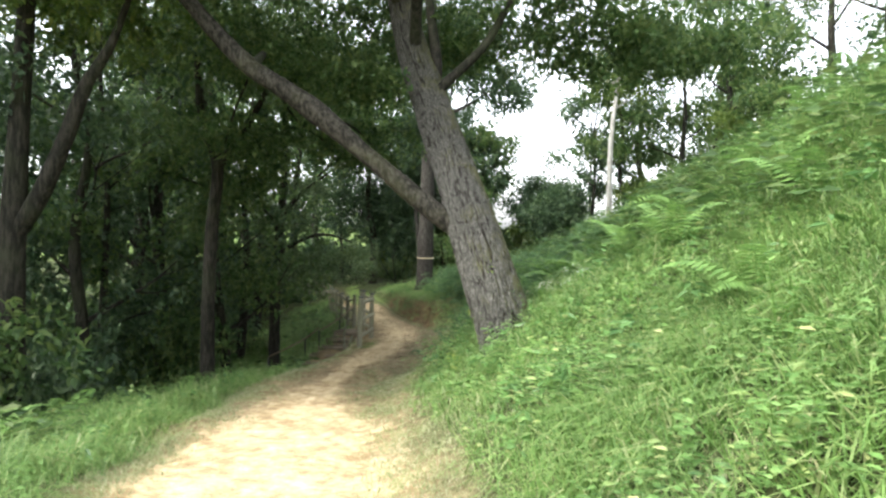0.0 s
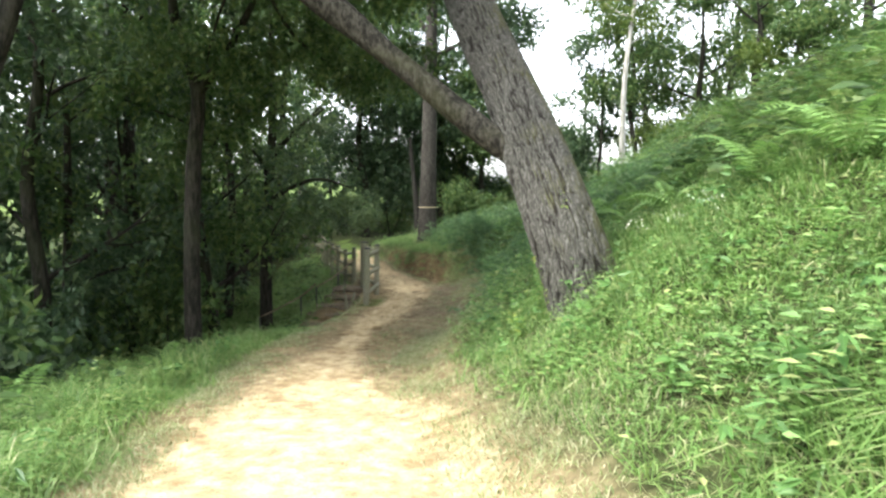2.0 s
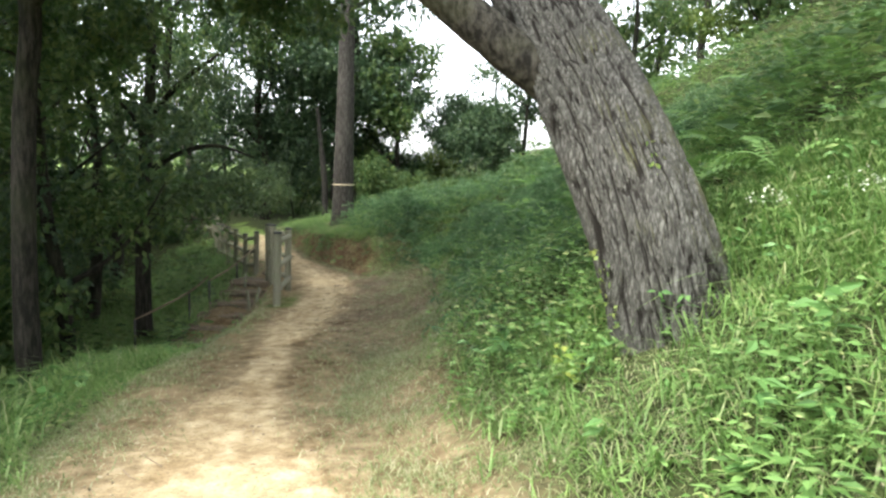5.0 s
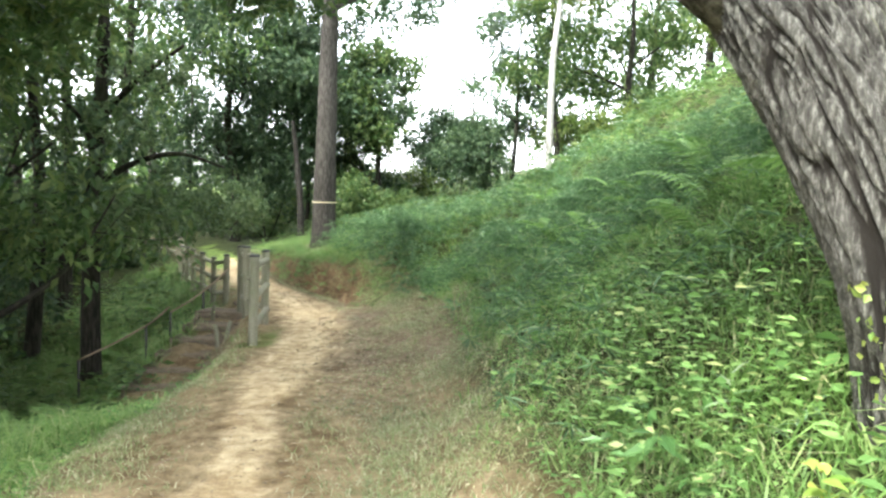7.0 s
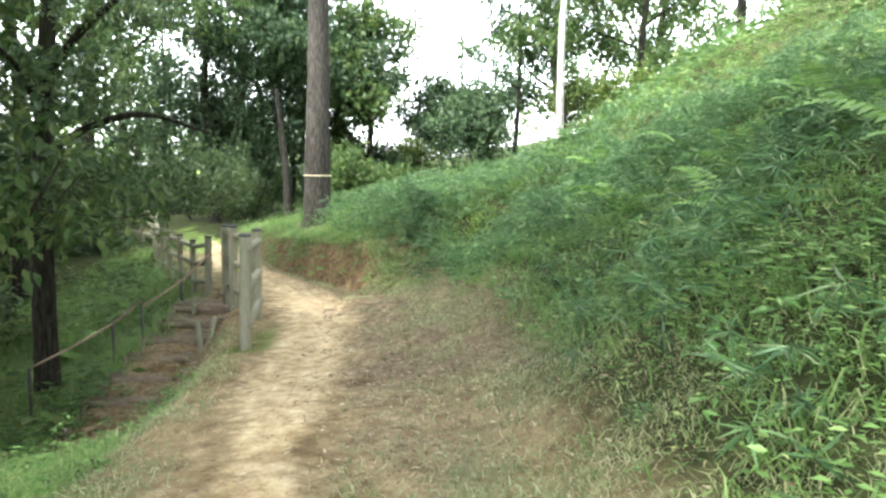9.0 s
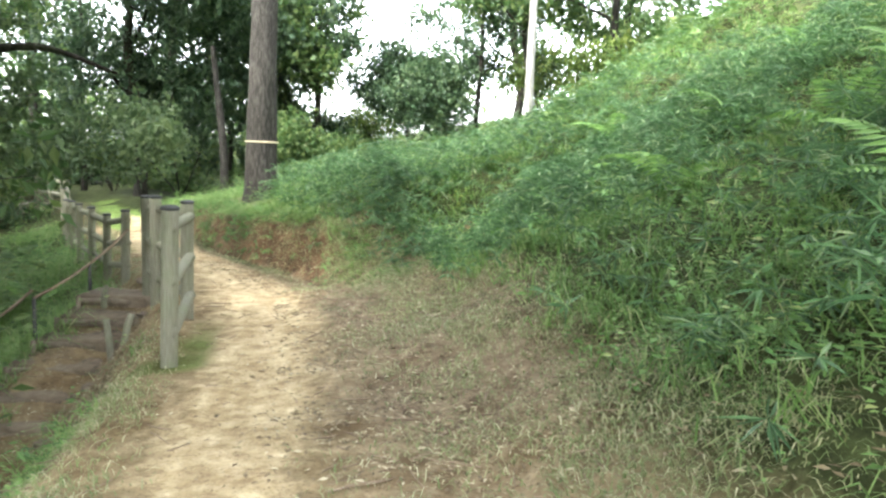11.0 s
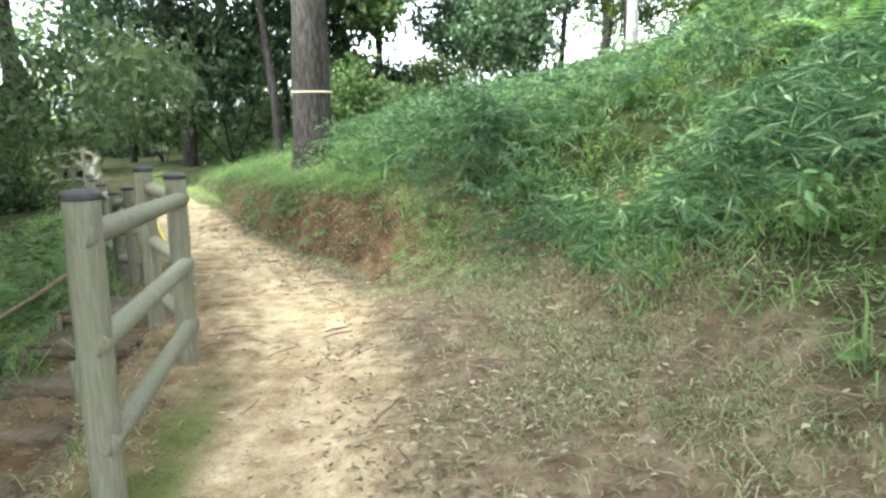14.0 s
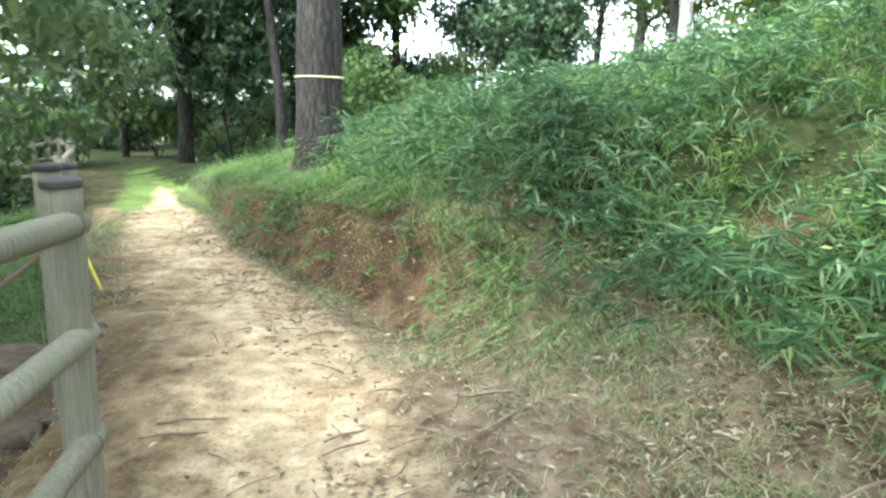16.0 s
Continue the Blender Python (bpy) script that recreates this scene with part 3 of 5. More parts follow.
def leaning_oak():
    """The big leaning tree beside the path, with a furrowed trunk that forks low and a long limb over the path."""
    bx, by, bz = -0.36, 8.28, -0.25
    tr = thing("leaning_oak", (bx, by, bz), "large leaning tree with deeply furrowed grey bark beside path", "tree")
    rng = np.random.default_rng(5)

    def at(*p):
        return (p[0] - bx, p[1] - by, p[2] - bz, p[3])
    trunk = [at(-0.30, 8.30, -0.25, 0.38), at(-0.38, 8.27, 0.0, 0.355), at(-0.54, 8.27, 0.5, 0.33), at(-0.73, 8.41, 1.0, 0.315), at(-0.93, 8.66, 1.5, 0.30),
             at(-1.14, 8.97, 2.0, 0.285), at(-1.36, 9.33, 2.5, 0.275), at(-1.59, 9.68, 3.0, 0.265), at(-1.81, 10.0, 3.5, 0.26), at(-2.06, 10.3, 4.1, 0.24),
             at(-2.4, 10.7, 5.2, 0.19), at(-2.7, 11.1, 6.6, 0.13), at(-2.9, 11.3, 8.6, 0.05)]
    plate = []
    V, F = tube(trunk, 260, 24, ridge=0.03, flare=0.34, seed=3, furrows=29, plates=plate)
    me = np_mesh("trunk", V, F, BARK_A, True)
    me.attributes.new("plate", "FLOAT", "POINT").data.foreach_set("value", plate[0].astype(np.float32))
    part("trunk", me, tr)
    low = [at(-0.95, 8.7, 1.35, 0.13), at(-1.43, 8.66, 1.68, 0.135), at(-2.37, 8.7, 2.42, 0.12), at(-3.05, 8.7, 2.97, 0.16), at(-3.5, 8.68, 3.28, 0.13), at(-4.05, 8.6, 3.65, 0.125),
           at(-4.8, 8.5, 4.45, 0.10), at(-5.6, 8.0, 5.6, 0.06), at(-6.2, 7.4, 6.6, 0.03)]
    V, F = tube(low, 40, 12, ridge=0.009, seed=9, furrows=12)
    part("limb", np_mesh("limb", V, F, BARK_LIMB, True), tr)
    others = [
        [(-1.75, 9.8, 3.3, 0.09), (-1.5, 9.9, 3.6, 0.075), (-0.95, 10.1, 4.2, 0.06), (-0.5, 10.3, 5.0, 0.05), (0.2, 10.5, 5.6, 0.025)],
        [(-1.7, 9.9, 3.2, 0.10), (-1.72, 10.3, 4.0, 0.09), (-1.9, 10.6, 5.2, 0.06), (-1.8, 10.9, 6.2, 0.03)],
        [(-2.06, 10.3, 4.1, 0.10), (-1.8, 9.2, 5.2, 0.07), (-1.4, 8.0, 6.0, 0.04)],
        [(-2.3, 10.6, 4.9, 0.09), (-3.0, 9.6, 5.8, 0.06), (-3.6, 8.4, 6.4, 0.03)],
        [(-3.9, 8.6, 3.6, 0.07), (-4.2, 9.6, 4.0, 0.05), (-4.8, 10.8, 4.3, 0.025)],
        [(-3.05, 8.7, 2.97, 0.06), (-3.5, 9.4, 3.2, 0.04), (-3.7, 10.3, 3.3, 0.02)],
        [(-2.6, 11.0, 5.9, 0.08), (-2.2, 12.0, 6.5, 0.05), (-1.8, 13, 7.0, 0.025)],
        [(-4.8, 8.5, 4.45, 0.05), (-5.0, 7.6, 4.9, 0.04), (-5.3, 6.6, 5.2, 0.02)],
        [(-4.75, 10.7, 4.28, 0.03), (-4.6, 12.0, 3.4, 0.025), (-4.0, 13.4, 2.9, 0.012)],
        [(-3.7, 10.3, 3.3, 0.022), (-3.4, 11.6, 3.2, 0.018), (-3.2, 12.6, 2.9, 0.01)],
        [(-4.75, 10.7, 4.28, 0.025), (-5.4, 11.2, 3.5, 0.02), (-5.8, 11.6, 2.9, 0.01)]]
    for rows in others:
        V, F = tube([at(*r) for r in rows], 10, 6, seed=2)
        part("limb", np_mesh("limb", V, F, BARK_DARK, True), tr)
    masses = [(0.0, 10.6, 5.2, 1.6, 1.4, 0.9), (1.0, 10.9, 4.5, 1.3, 1.1, 0.8), (-1.4, 8.2, 6.2, 1.9, 1.7, 0.8), (-3.4, 8.0, 6.2, 1.9, 1.7, 0.8),
              (-4.9, 10.6, 4.5, 1.5, 1.6, 0.7), (-3.6, 10.4, 3.9, 1.2, 1.3, 0.6), (-5.9, 7.6, 5.6, 1.7, 1.7, 0.9), (-2, 12.6, 6.8, 2.2, 2.0, 1.0),
              (-4.4, 8.8, 5.2, 1.6, 1.4, 0.7), (-2.8, 11, 8.6, 2.6, 2.4, 1.2), (-1.0, 12.5, 5.0, 1.6, 1.5, 0.8), (-2.6, 13.0, 4.9, 1.6, 1.5, 0.7),
              (-5.4, 12.5, 4.8, 1.8, 1.6, 0.9), (-5.4, 6.8, 4.9, 1.1, 1.0, 0.5), (-1.9, 11.4, 4.6, 1.0, 1.0, 0.5), (1.2, 11, 4.4, 1.7, 1.2, 0.7), (2.7, 11.6, 4.7, 1.4, 1.1, 0.6), (-2.6, 10.2, 3.6, 0.9, 0.9, 0.4),
              (-4.6, 12.0, 3.1, 1.2, 1.0, 0.5), (-3.2, 12.6, 3.0, 1.0, 1.0, 0.42), (-5.8, 11.6, 3.0, 1.1, 1.0, 0.5), (-3.9, 13.5, 2.9, 1.1, 1.0, 0.4), (-3.3, 11.3, 5.4, 1.5, 1.3, 0.7), (-4.6, 9.8, 5.6, 1.3, 1.3, 0.6),
              # unseen high foliage, added to shade the path, bank and trunk
              (-5.0, 9.0, 7.6, 2.4, 2.2, 0.9), (-3.9, 7.2, 6.0, 1.5, 1.3, 0.6), (-4.4, 11.6, 7.8, 2.2, 2.0, 0.9), (-0.6, 9.6, 7.6, 2.2, 2.2, 0.9)]
    me = crown_mesh([np.array(m[:3]) - [bx, by, bz] for m in masses], [np.array(m[3:]) for m in masses], 92000, 0.085, LEAF_OAK, rng)
    part("crown", me, tr)
    return tr


def forked_tree(base, rows, label, seed, masses, leafmat=None, count=6000, size=0.1, bark=None, group=""):
    """A tree given by its stems, each a list of (x, y, z, radius) in the world; the first is the trunk."""
    x, y = base
    z0 = float(ground_z(x, y)) - 0.1
    tr = thing("forked_tree", (x, y, z0), label, "tree", group)
    for i, r in enumerate(rows):
        r = [(a - x, b - y, c - z0, d) for a, b, c, d in r]
        V, F = tube(r, 16 if i == 0 else 12, 7, ridge=0.006, flare=0.4 if i == 0 else 0, seed=seed + i)
        part("trunk" if i == 0 else "limb", np_mesh("trunk", V, F, bark or BARK_DARK, True), tr)
    rng = np.random.default_rng(seed)
    part("crown", crown_mesh([np.array(m[:3]) - [x, y, z0] for m in masses], [np.array(m[3:]) for m in masses], count, size, leafmat or LEAF_OAK, rng), tr)
    return tr


def shrub(x, y, h, w, leafmat, seed, label, count=2600, size=0.1, group="shrubs of the wood", name="shrub"):
    """Several stems from one root under a rounded, gappy mass of leaves."""
    rng = np.random.default_rng(seed)
    z0 = float(ground_z(x, y)) - 0.04
    sh = thing(name, (x, y, z0), label, "shrub", group)
    for i in range(4):
        a = i * 1.26 + rng.random()
        V, F = tube(limb_rows((0.05 * math.cos(a), 0.05 * math.sin(a), 0), (math.cos(a) * 0.5, math.sin(a) * 0.5, 1), h * 0.8, 0.025, rng, 0.2, 0.1), 5, 2)
        part("stem", np_mesh("stem", V, F, BARK_DARK, True), sh)
    cs, rs = [], []
    for i in range(7):
        a = rng.random() * 6.28
        u = rng.random() ** 0.6
        cs.append(np.array([math.cos(a) * w * 0.55 * u, math.sin(a) * w * 0.55 * u, h * (0.35 + 0.5 * rng.random())]))
        rs.append(np.array([w * 0.5, w * 0.5, h * 0.3]) * (0.7 + 0.5 * rng.random()))
    part("foliage", crown_mesh(cs, rs, count, size, leafmat, rng, name="foliage"), sh)
    return sh


leaning_oak()
B = plain_tree("banded_tree", (-4.05, 22.75), 13.0, 0.29, "tall straight tree with brown bark tied with pale tape", "tree", BARK_B, LEAF_DARK, 21,
               lean=(0.012, 0.0), crown_from=0.42, spread=2.6, count=14000, size=0.13, limbs=7, sides=28, wobble=0.0)
V, F = tube([(0, 0, 0.0, 0.292), (0, 0, 0.006, 0.298), (0, 0, 0.018, 0.298), (0, 0, 0.024, 0.292)], 28, 3, closed=False)
V += np.array([0.008, 0, 1.27])
part("tape", np_mesh("tape", V, F, ROPE, True), B, "pale tape tied round the trunk")
plain_tree("pale_tree", (2.5, 27.4), 11.0, 0.135, "slender tree with smooth whitish bark on the rise", "tree", BARK_PALE, LEAF_LIGHT, 8,
           lean=(0.045, 0), crown_from=0.5, spread=1.8, count=5000, size=0.12, limbs=5)
forked_tree((-7.5, 8.5), [[(-7.5, 8.5, -1.8, 0.24), (-7.48, 8.5, 0.0, 0.2), (-7.4, 8.5, 1.5, 0.17), (-7.3, 8.5, 3.0, 0.13), (-7.17, 8.5, 4.6, 0.11), (-7.0, 8.6, 7.0, 0.05)],
                          [(-7.42, 8.5, 1.2, 0.13), (-7.0, 8.5, 1.8, 0.125), (-6.6, 8.5, 2.6, 0.11), (-6.3, 8.5, 3.3, 0.09), (-5.9, 8.5, 3.9, 0.06), (-5.6, 8.6, 4.8, 0.03)],
                          [(-6.5, 8.5, 2.9, 0.06), (-6.5, 8.9, 3.6, 0.04), (-6.4, 9.4, 4.4, 0.02)]],
            "dark forked tree with mossy trunk in grassy verge", 70,
            [(-7.4, 8.5, 5.0, 1.6, 1.6, 0.8), (-6.0, 8.6, 4.6, 1.2, 1.2, 0.6), (-6.6, 9.4, 4.3, 1.2, 1.2, 0.6), (-7, 8.6, 7, 2, 2, 1), (-8.4, 8.0, 3.8, 1.2, 1.2, 0.7)], LEAF_LIGHT, 9000)
forked_tree((-6.4, 12.2), [[(-6.4, 12.2, -2.6, 0.16), (-6.42, 12.2, -0.5, 0.13), (-6.35, 12.2, 1.4, 0.12), (-6.25, 12.2, 2.6, 0.11), (-6.6, 12.2, 3.6, 0.08), (-6.7, 12.2, 5.4, 0.04)],
                           [(-6.25, 12.2, 2.5, 0.08), (-5.7, 12.0, 3.1, 0.065), (-5.1, 11.8, 3.9, 0.045), (-4.7, 11.6, 4.8, 0.02)]],
            "slim dark forked tree standing among shrubs", 75,
            [(-6.6, 12.2, 5.2, 1.6, 1.6, 0.9), (-4.9, 11.8, 4.6, 1.2, 1.2, 0.6), (-7.2, 12.4, 3.2, 1.2, 1.2, 0.6), (-6.2, 13.2, 2.4, 1.1, 1.0, 0.5),
             (-4.7, 13.4, 3.7, 1.3, 1.3, 0.6), (-3.7, 12.4, 4.3, 1.2, 1.2, 0.6), (-4.6, 16.3, 4.4, 1.6, 1.6, 0.8),
             # three masses above the view, put here to block sun from the path
             (-6.4, 12.2, 7.4, 2.4, 2.2, 1.1), (-6.2, 14.0, 7.2, 2.0, 2.0, 0.9), (-7.6, 10.6, 7.6, 2.4, 2.4, 1.0)], LEAF_OAK, 20000, 0.095)
forked_tree((-7.3, 17.6), [[(-7.3, 17.6, -2.9, 0.17), (-7.3, 17.6, -1.0, 0.14), (-7.2, 17.6, 1.0, 0.12), (-7.1, 17.7, 3.0, 0.09), (-7.2, 17.8, 5.5, 0.04)],
                           [(-7.25, 17.6, 0.6, 0.06), (-6.6, 17.5, 1.0, 0.05), (-5.9, 17.6, 1.2, 0.035), (-5.2, 17.8, 1.0, 0.015)],
                           [(-7.2, 17.6, 1.6, 0.06), (-6.4, 17.2, 2.3, 0.045), (-5.6, 16.9, 2.8, 0.02)],
                           [(-7.2, 17.6, 0.9, 0.05), (-7.0, 16.8, 1.5, 0.04), (-6.9, 15.9, 1.8, 0.02)]],
            "small tree with drooping leafy boughs over the steps", 78,
            [(-6.3, 18.0, 0.6, 0.85, 1.0, 0.5), (-5.4, 18.3, 0.2, 0.75, 0.8, 0.42), (-5.1, 19.0, 0.2, 0.5, 0.7, 0.32), (-6.3, 17.5, 0.2, 0.9, 0.8, 0.5), (-7.1, 16.8, 0.3, 0.9, 0.9, 0.6), (-4.75, 17.3, 0.45, 0.4, 0.7, 0.28), (-6.9, 17.0, 1.5, 1.0, 0.9, 0.5), (-6.0, 17.2, 2.3, 0.9, 0.9, 0.45), (-7.0, 18.6, 1.6, 0.8, 0.8, 0.5),
             (-7.6, 17.6, 3.6, 1.4, 1.3, 0.7), (-7.2, 18, 5.4, 1.4, 1.4, 0.8), (-6.9, 19.4, 0.3, 0.9, 0.9, 0.55), (-5.7, 20.0, 0.6, 0.8, 1.0, 0.4),
             # extra mass overhead, out of view, only for the shade it casts
             (-7.4, 15.6, 7.0, 2.0, 2.0, 1.0)], LEAF_BOUGH, 21000, 0.07)
forked_tree((-5.55, 30.0), [[(-5.55, 30.0, -1.8, 0.13), (-5.6, 30.0, 0.1, 0.11), (-5.75, 30.0, 1.6, 0.09), (-5.9, 30, 3.0, 0.06)]], "thin leaning pale trunk beside the path", 80,
            [(-5.9, 30, 4.4, 1.4, 1.4, 0.9)], LEAF_DARK, 2500, 0.14, BARK_B)

WOOD = [
    # x, y, height, radius, dark, seed, spread, crown_from, count
    (-8.6, 11.5, 9, 0.14, 1, 32, 2.2, 0.2, 8000), (-7.2, 14.6, 8, 0.13, 0, 33, 2.0, 0.25, 7000), (-9.2, 13, 9, 0.1, 0, 81, 2.0, 0.2, 7000),
    (-9.5, 15.4, 10, 0.2, 1, 34, 2.5, 0.2, 7000), (-8.9, 18.8, 9, 0.14, 0, 35, 2.2, 0.28, 7000), (-11, 10, 10, 0.2, 1, 36, 2.6, 0.15, 8000),
    (-11.5, 18, 11, 0.2, 0, 37, 2.8, 0.15, 9000), (-9.8, 22, 10, 0.16, 0, 38, 2.4, 0.28, 6000), (-12.5, 24, 12, 0.2, 0, 39, 3.0, 0.12, 8000),
    (-14, 14, 12, 0.22, 0, 40, 3.0, 0.12, 8000), (-10.9, 28, 12, 0.2, 0, 41, 3.0, 0.4, 4500), (-8.3, 32, 11, 0.2, 1, 42, 3.0, 0.16, 13000),
    (-4.9, 33, 10, 0.2, 1, 43, 2.6, 0.12, 16000), (-15, 30, 13, 0.25, 0, 44, 3.5, 0.1, 5000), (-16, 21, 13, 0.25, 1, 45, 3.5, 0.1, 5000),
    (-8.5, 38, 13, 0.25, 1, 46, 3.5, 0.08, 9000), (-13, 38, 13, 0.25, 0, 47, 3.5, 0.08, 9000), (-3.0, 32, 6.5, 0.14, 0, 48, 1.5, 0.1, 6000),
    (-9.8, 5.5, 9, 0.15, 0, 49, 2.4, 0.2, 7000), (-13, 6, 11, 0.2, 0, 50, 3.0, 0.12, 5000), (-18, 12, 13, 0.25, 1, 51, 3.6, 0.1, 5000),
    (3.3, 30, 8, 0.13, 0, 61, 1.9, 0.3, 5000), (5.5, 29, 8, 0.15, 0, 62, 2.2, 0.25, 6000), (7.5, 33, 9, 0.18, 0, 63, 2.6, 0.2, 7000),
    (6.0, 24, 6.5, 0.13, 0, 64, 2.0, 0.3, 6000), (8.5, 19, 6.0, 0.13, 0, 65, 2.2, 0.25, 6000), (10, 26, 9, 0.18, 1, 66, 2.8, 0.15, 7000),
    (9.5, 13, 6, 0.15, 0, 67, 2.4, 0.25, 6000), (2.0, 31.5, 7, 0.1, 1, 68, 1.4, 0.3, 4000), (5.0, 37, 10, 0.2, 1, 69, 3.0, 0.12, 7000),
    (-3.5, -15, 10, 0.2, 0, 90, 3.0, 0.25, 5000), (-1, -12, 11, 0.2, 0, 91, 3.2, 0.25, 5000), (7, -9, 9, 0.2, 0, 92, 3.0, 0.25, 5000)]
for x, y, h, r, dark, sd, spread, cf, count in WOOD:
    plain_tree("woodland_tree", (x, y), h, r, "evergreen tree with dark dense crown in the wood" if dark else "broadleaf tree with slim dark trunk in the wood", "tree",
               BARK_DARK, LEAF_DARK if dark else LEAF_OAK, sd, lean=((sd * 37 % 11 - 5) * 0.012, (sd * 53 % 11 - 5) * 0.01), crown_from=cf,
               spread=spread, count=count, size=0.12 if y < 24 else 0.16, limbs=7, group="trees of the wood")
for i, (x, y) in enumerate([(-6.2, 36), (-10.5, 34), (-17.5, 9.5), (-11.8, 14), (-16.5, 16.5), (-13.2, 20.5), (-14.5, 26)]):
    plain_tree("woodland_tree", (x, y), 8.5, 0.1, "slim young tree leafy to the ground in the wood", "tree", BARK_DARK, LEAF_DARK if i % 2 else LEAF_OAK, 400 + i, crown_from=0.06, spread=2.4,
               count=7000, size=0.17, limbs=8, group="trees of the wood")
r2 = np.random.default_rng(12)
for i in range(46):
    x, y = (r2.uniform(-13, -6.2), r2.uniform(6, 20)) if i < 26 else (r2.uniform(-16, -8.5), r2.uniform(20, 36))
    x = min(x, float(left_x(y)) - (3.4 if y < 20 else 2.0))
    if -9 < x and 16 < y < 20:
        x -= 2.5
    shrub(x, y, r2.uniform(1.2, 2.8), r2.uniform(1.2, 2.0), LEAF_OAK if i % 2 else LEAF_DARK, 200 + i, "dense dark green shrub under the trees", 1300, 0.13)
for i, (x, y, h, w) in enumerate([(-11.5, 31.5, 1.6, 1.6), (-9.6, 34.0, 1.8, 1.8), (-3.6, 29.5, 1.7, 1.6), (4.6, 27, 2.2, 1.8), (6.5, 21.5, 1.6, 1.8), (4.2, 31, 2.6, 2.2), (1.6, 36, 2.4, 2.6), (-1.6, 35, 2.0, 2.0), (-0.3, 38, 3.0, 2.5)]):
    shrub(x, y, h, w, (LEAF_OAK, LEAF_LIGHT)[i % 2], 300 + i, "leafy green shrub at the wood's edge", 2600, 0.12, "shrubs at the wood's edge")
for i in range(14):
    shrub(-19 + 1.15 * i, 38.5 + 1.6 * math.sin(i * 1.9), 1.5 + 0.5 * math.sin(i * 2.7), 1.9, (LEAF_DARK, LEAF_OAK)[i % 2], 420 + i, "low dense thicket shrub at the far wood's edge", 1500, 0.17, "shrubs at the wood's edge")
shrub(0.2, 32.5, 3.5, 2.9, LEAF_DARK, 350, "big rounded dark green bush against the sky", 17000, 0.12, name="bush", group="")

for i, (x, y, h, w) in enumerate([(4.4, 27.6, 1.5, 1.4), (5.6, 25.6, 1.5, 1.5), (6.4, 22.8, 1.4, 1.5), (-2.6, 29.0, 1.0, 1.1)]):
    shrub(x, y, h, w, (LEAF_LIGHT, LEAF_OAK)[i % 2], 370 + i, "leafy green shrub at the wood's edge", 1800, 0.11, "shrubs at the wood's edge")
shrub(-7.2, 32.5, 6.6, 3.6, LEAF_DARK, 390, "tall dense evergreen leafy down to the ground", 11000, 0.16, "tall evergreens", "evergreen")
shrub(-4.0, 33.5, 6.0, 3.0, LEAF_DARK, 391, "tall dense evergreen leafy down to the ground", 9000, 0.16, "tall evergreens", "evergreen")

# far woods beyond the place, and a slender pole
r3 = np.random.default_rng(44)
cs, rs = [], []
for a in np.linspace(0, 2 * np.pi, 150, endpoint=False):
    d = r3.uniform(48, 75)
    x, y = d * math.sin(a) - 2, d * math.cos(a) + 12
    gap = abs(x - 1.5) < 9 and y > 30
    h = r3.uniform(2.0, 3.2) if gap else r3.uniform(4, 8) if x < -8 and y > 12 else r3.uniform(7, 13)
    for k in range(2 if gap else 4):
        z = float(ground_z(x, y)) + h * (0.2 + 0.22 * k)
        cs.append(np.array([x + r3.normal() * 1.5, y + r3.normal() * 1.5, z]))
        rs.append(np.array([3.2, 3.2, 2.0 if not gap else 1.2]) * r3.uniform(0.8, 1.3))
tagged(new("distant_wood", crown_mesh(cs, rs, 46000, 0.5, LEAF_OAK, r3)), "distant green woodland closing the view", "woodland", kind="stuff")
po = thing("utility_pole", (3.75, 60, float(ground_z(3.75, 60)) - 0.3), "slender grey pole with a cross-arm far off", "pole")
gz0 = po.location.z
V, F = tube([(0, 0, 0, 0.13), (0, 0, 5, 0.11), (-0.08, 0, 10.9 - gz0, 0.08)], 8, 3)
part("shaft", np_mesh("shaft", V, F, IRON, True), po)
V, F = tube([(-0.75, 0, 10.1 - gz0, 0.05), (0, 0, 10.12 - gz0, 0.05), (0.75, 0, 10.1 - gz0, 0.05)], 6, 2)
part("cross_arm", np_mesh("cross_arm", V, F, IRON, True), po)


# ---- fence ----
def post_mesh(h, r):
    rows = [(0, 0, -0.3, r * 1.02), (0, 0, 0.3, r), (0, 0, h * 0.7, r * 0.99), (0, 0, h - 0.03, r * 0.98)]
    V, F = tube(rows, 20, 5, ridge=0.0012, seed=1)
    return np_mesh("post", V, F, TIMBER, True)


def cap_mesh(h, r):
    rows = [(0, 0, h - 0.03, r * 0.9), (0, 0, h - 0.028, r * 1.07), (0, 0, h - 0.012, r * 1.07), (0, 0, h - 0.004, r * 1.0), (0, 0, h + 0.004, r * 0.6), (0, 0, h + 0.006, r * 0.05)]
    V, F = tube(rows, 20, 3)
    return np_mesh("cap", V, F, CAP, True)


def rail_mesh(a, b, r, seed=0):
    a, b = np.array(a), np.array(b)
    d = (b - a) / np.linalg.norm(b - a)
    a, b = a - d * 0.02, b + d * 0.03
    rows = [(*(a + (b - a) * u), r * (0.8 if u in (0, 1) else 1)) for u in (0, 0.02, 0.5, 0.98, 1)]
    V, F = tube(rows, 14, 5, ridge=0.0015, seed=seed)
    return np_mesh("rail", V, F, TIMBER, True)


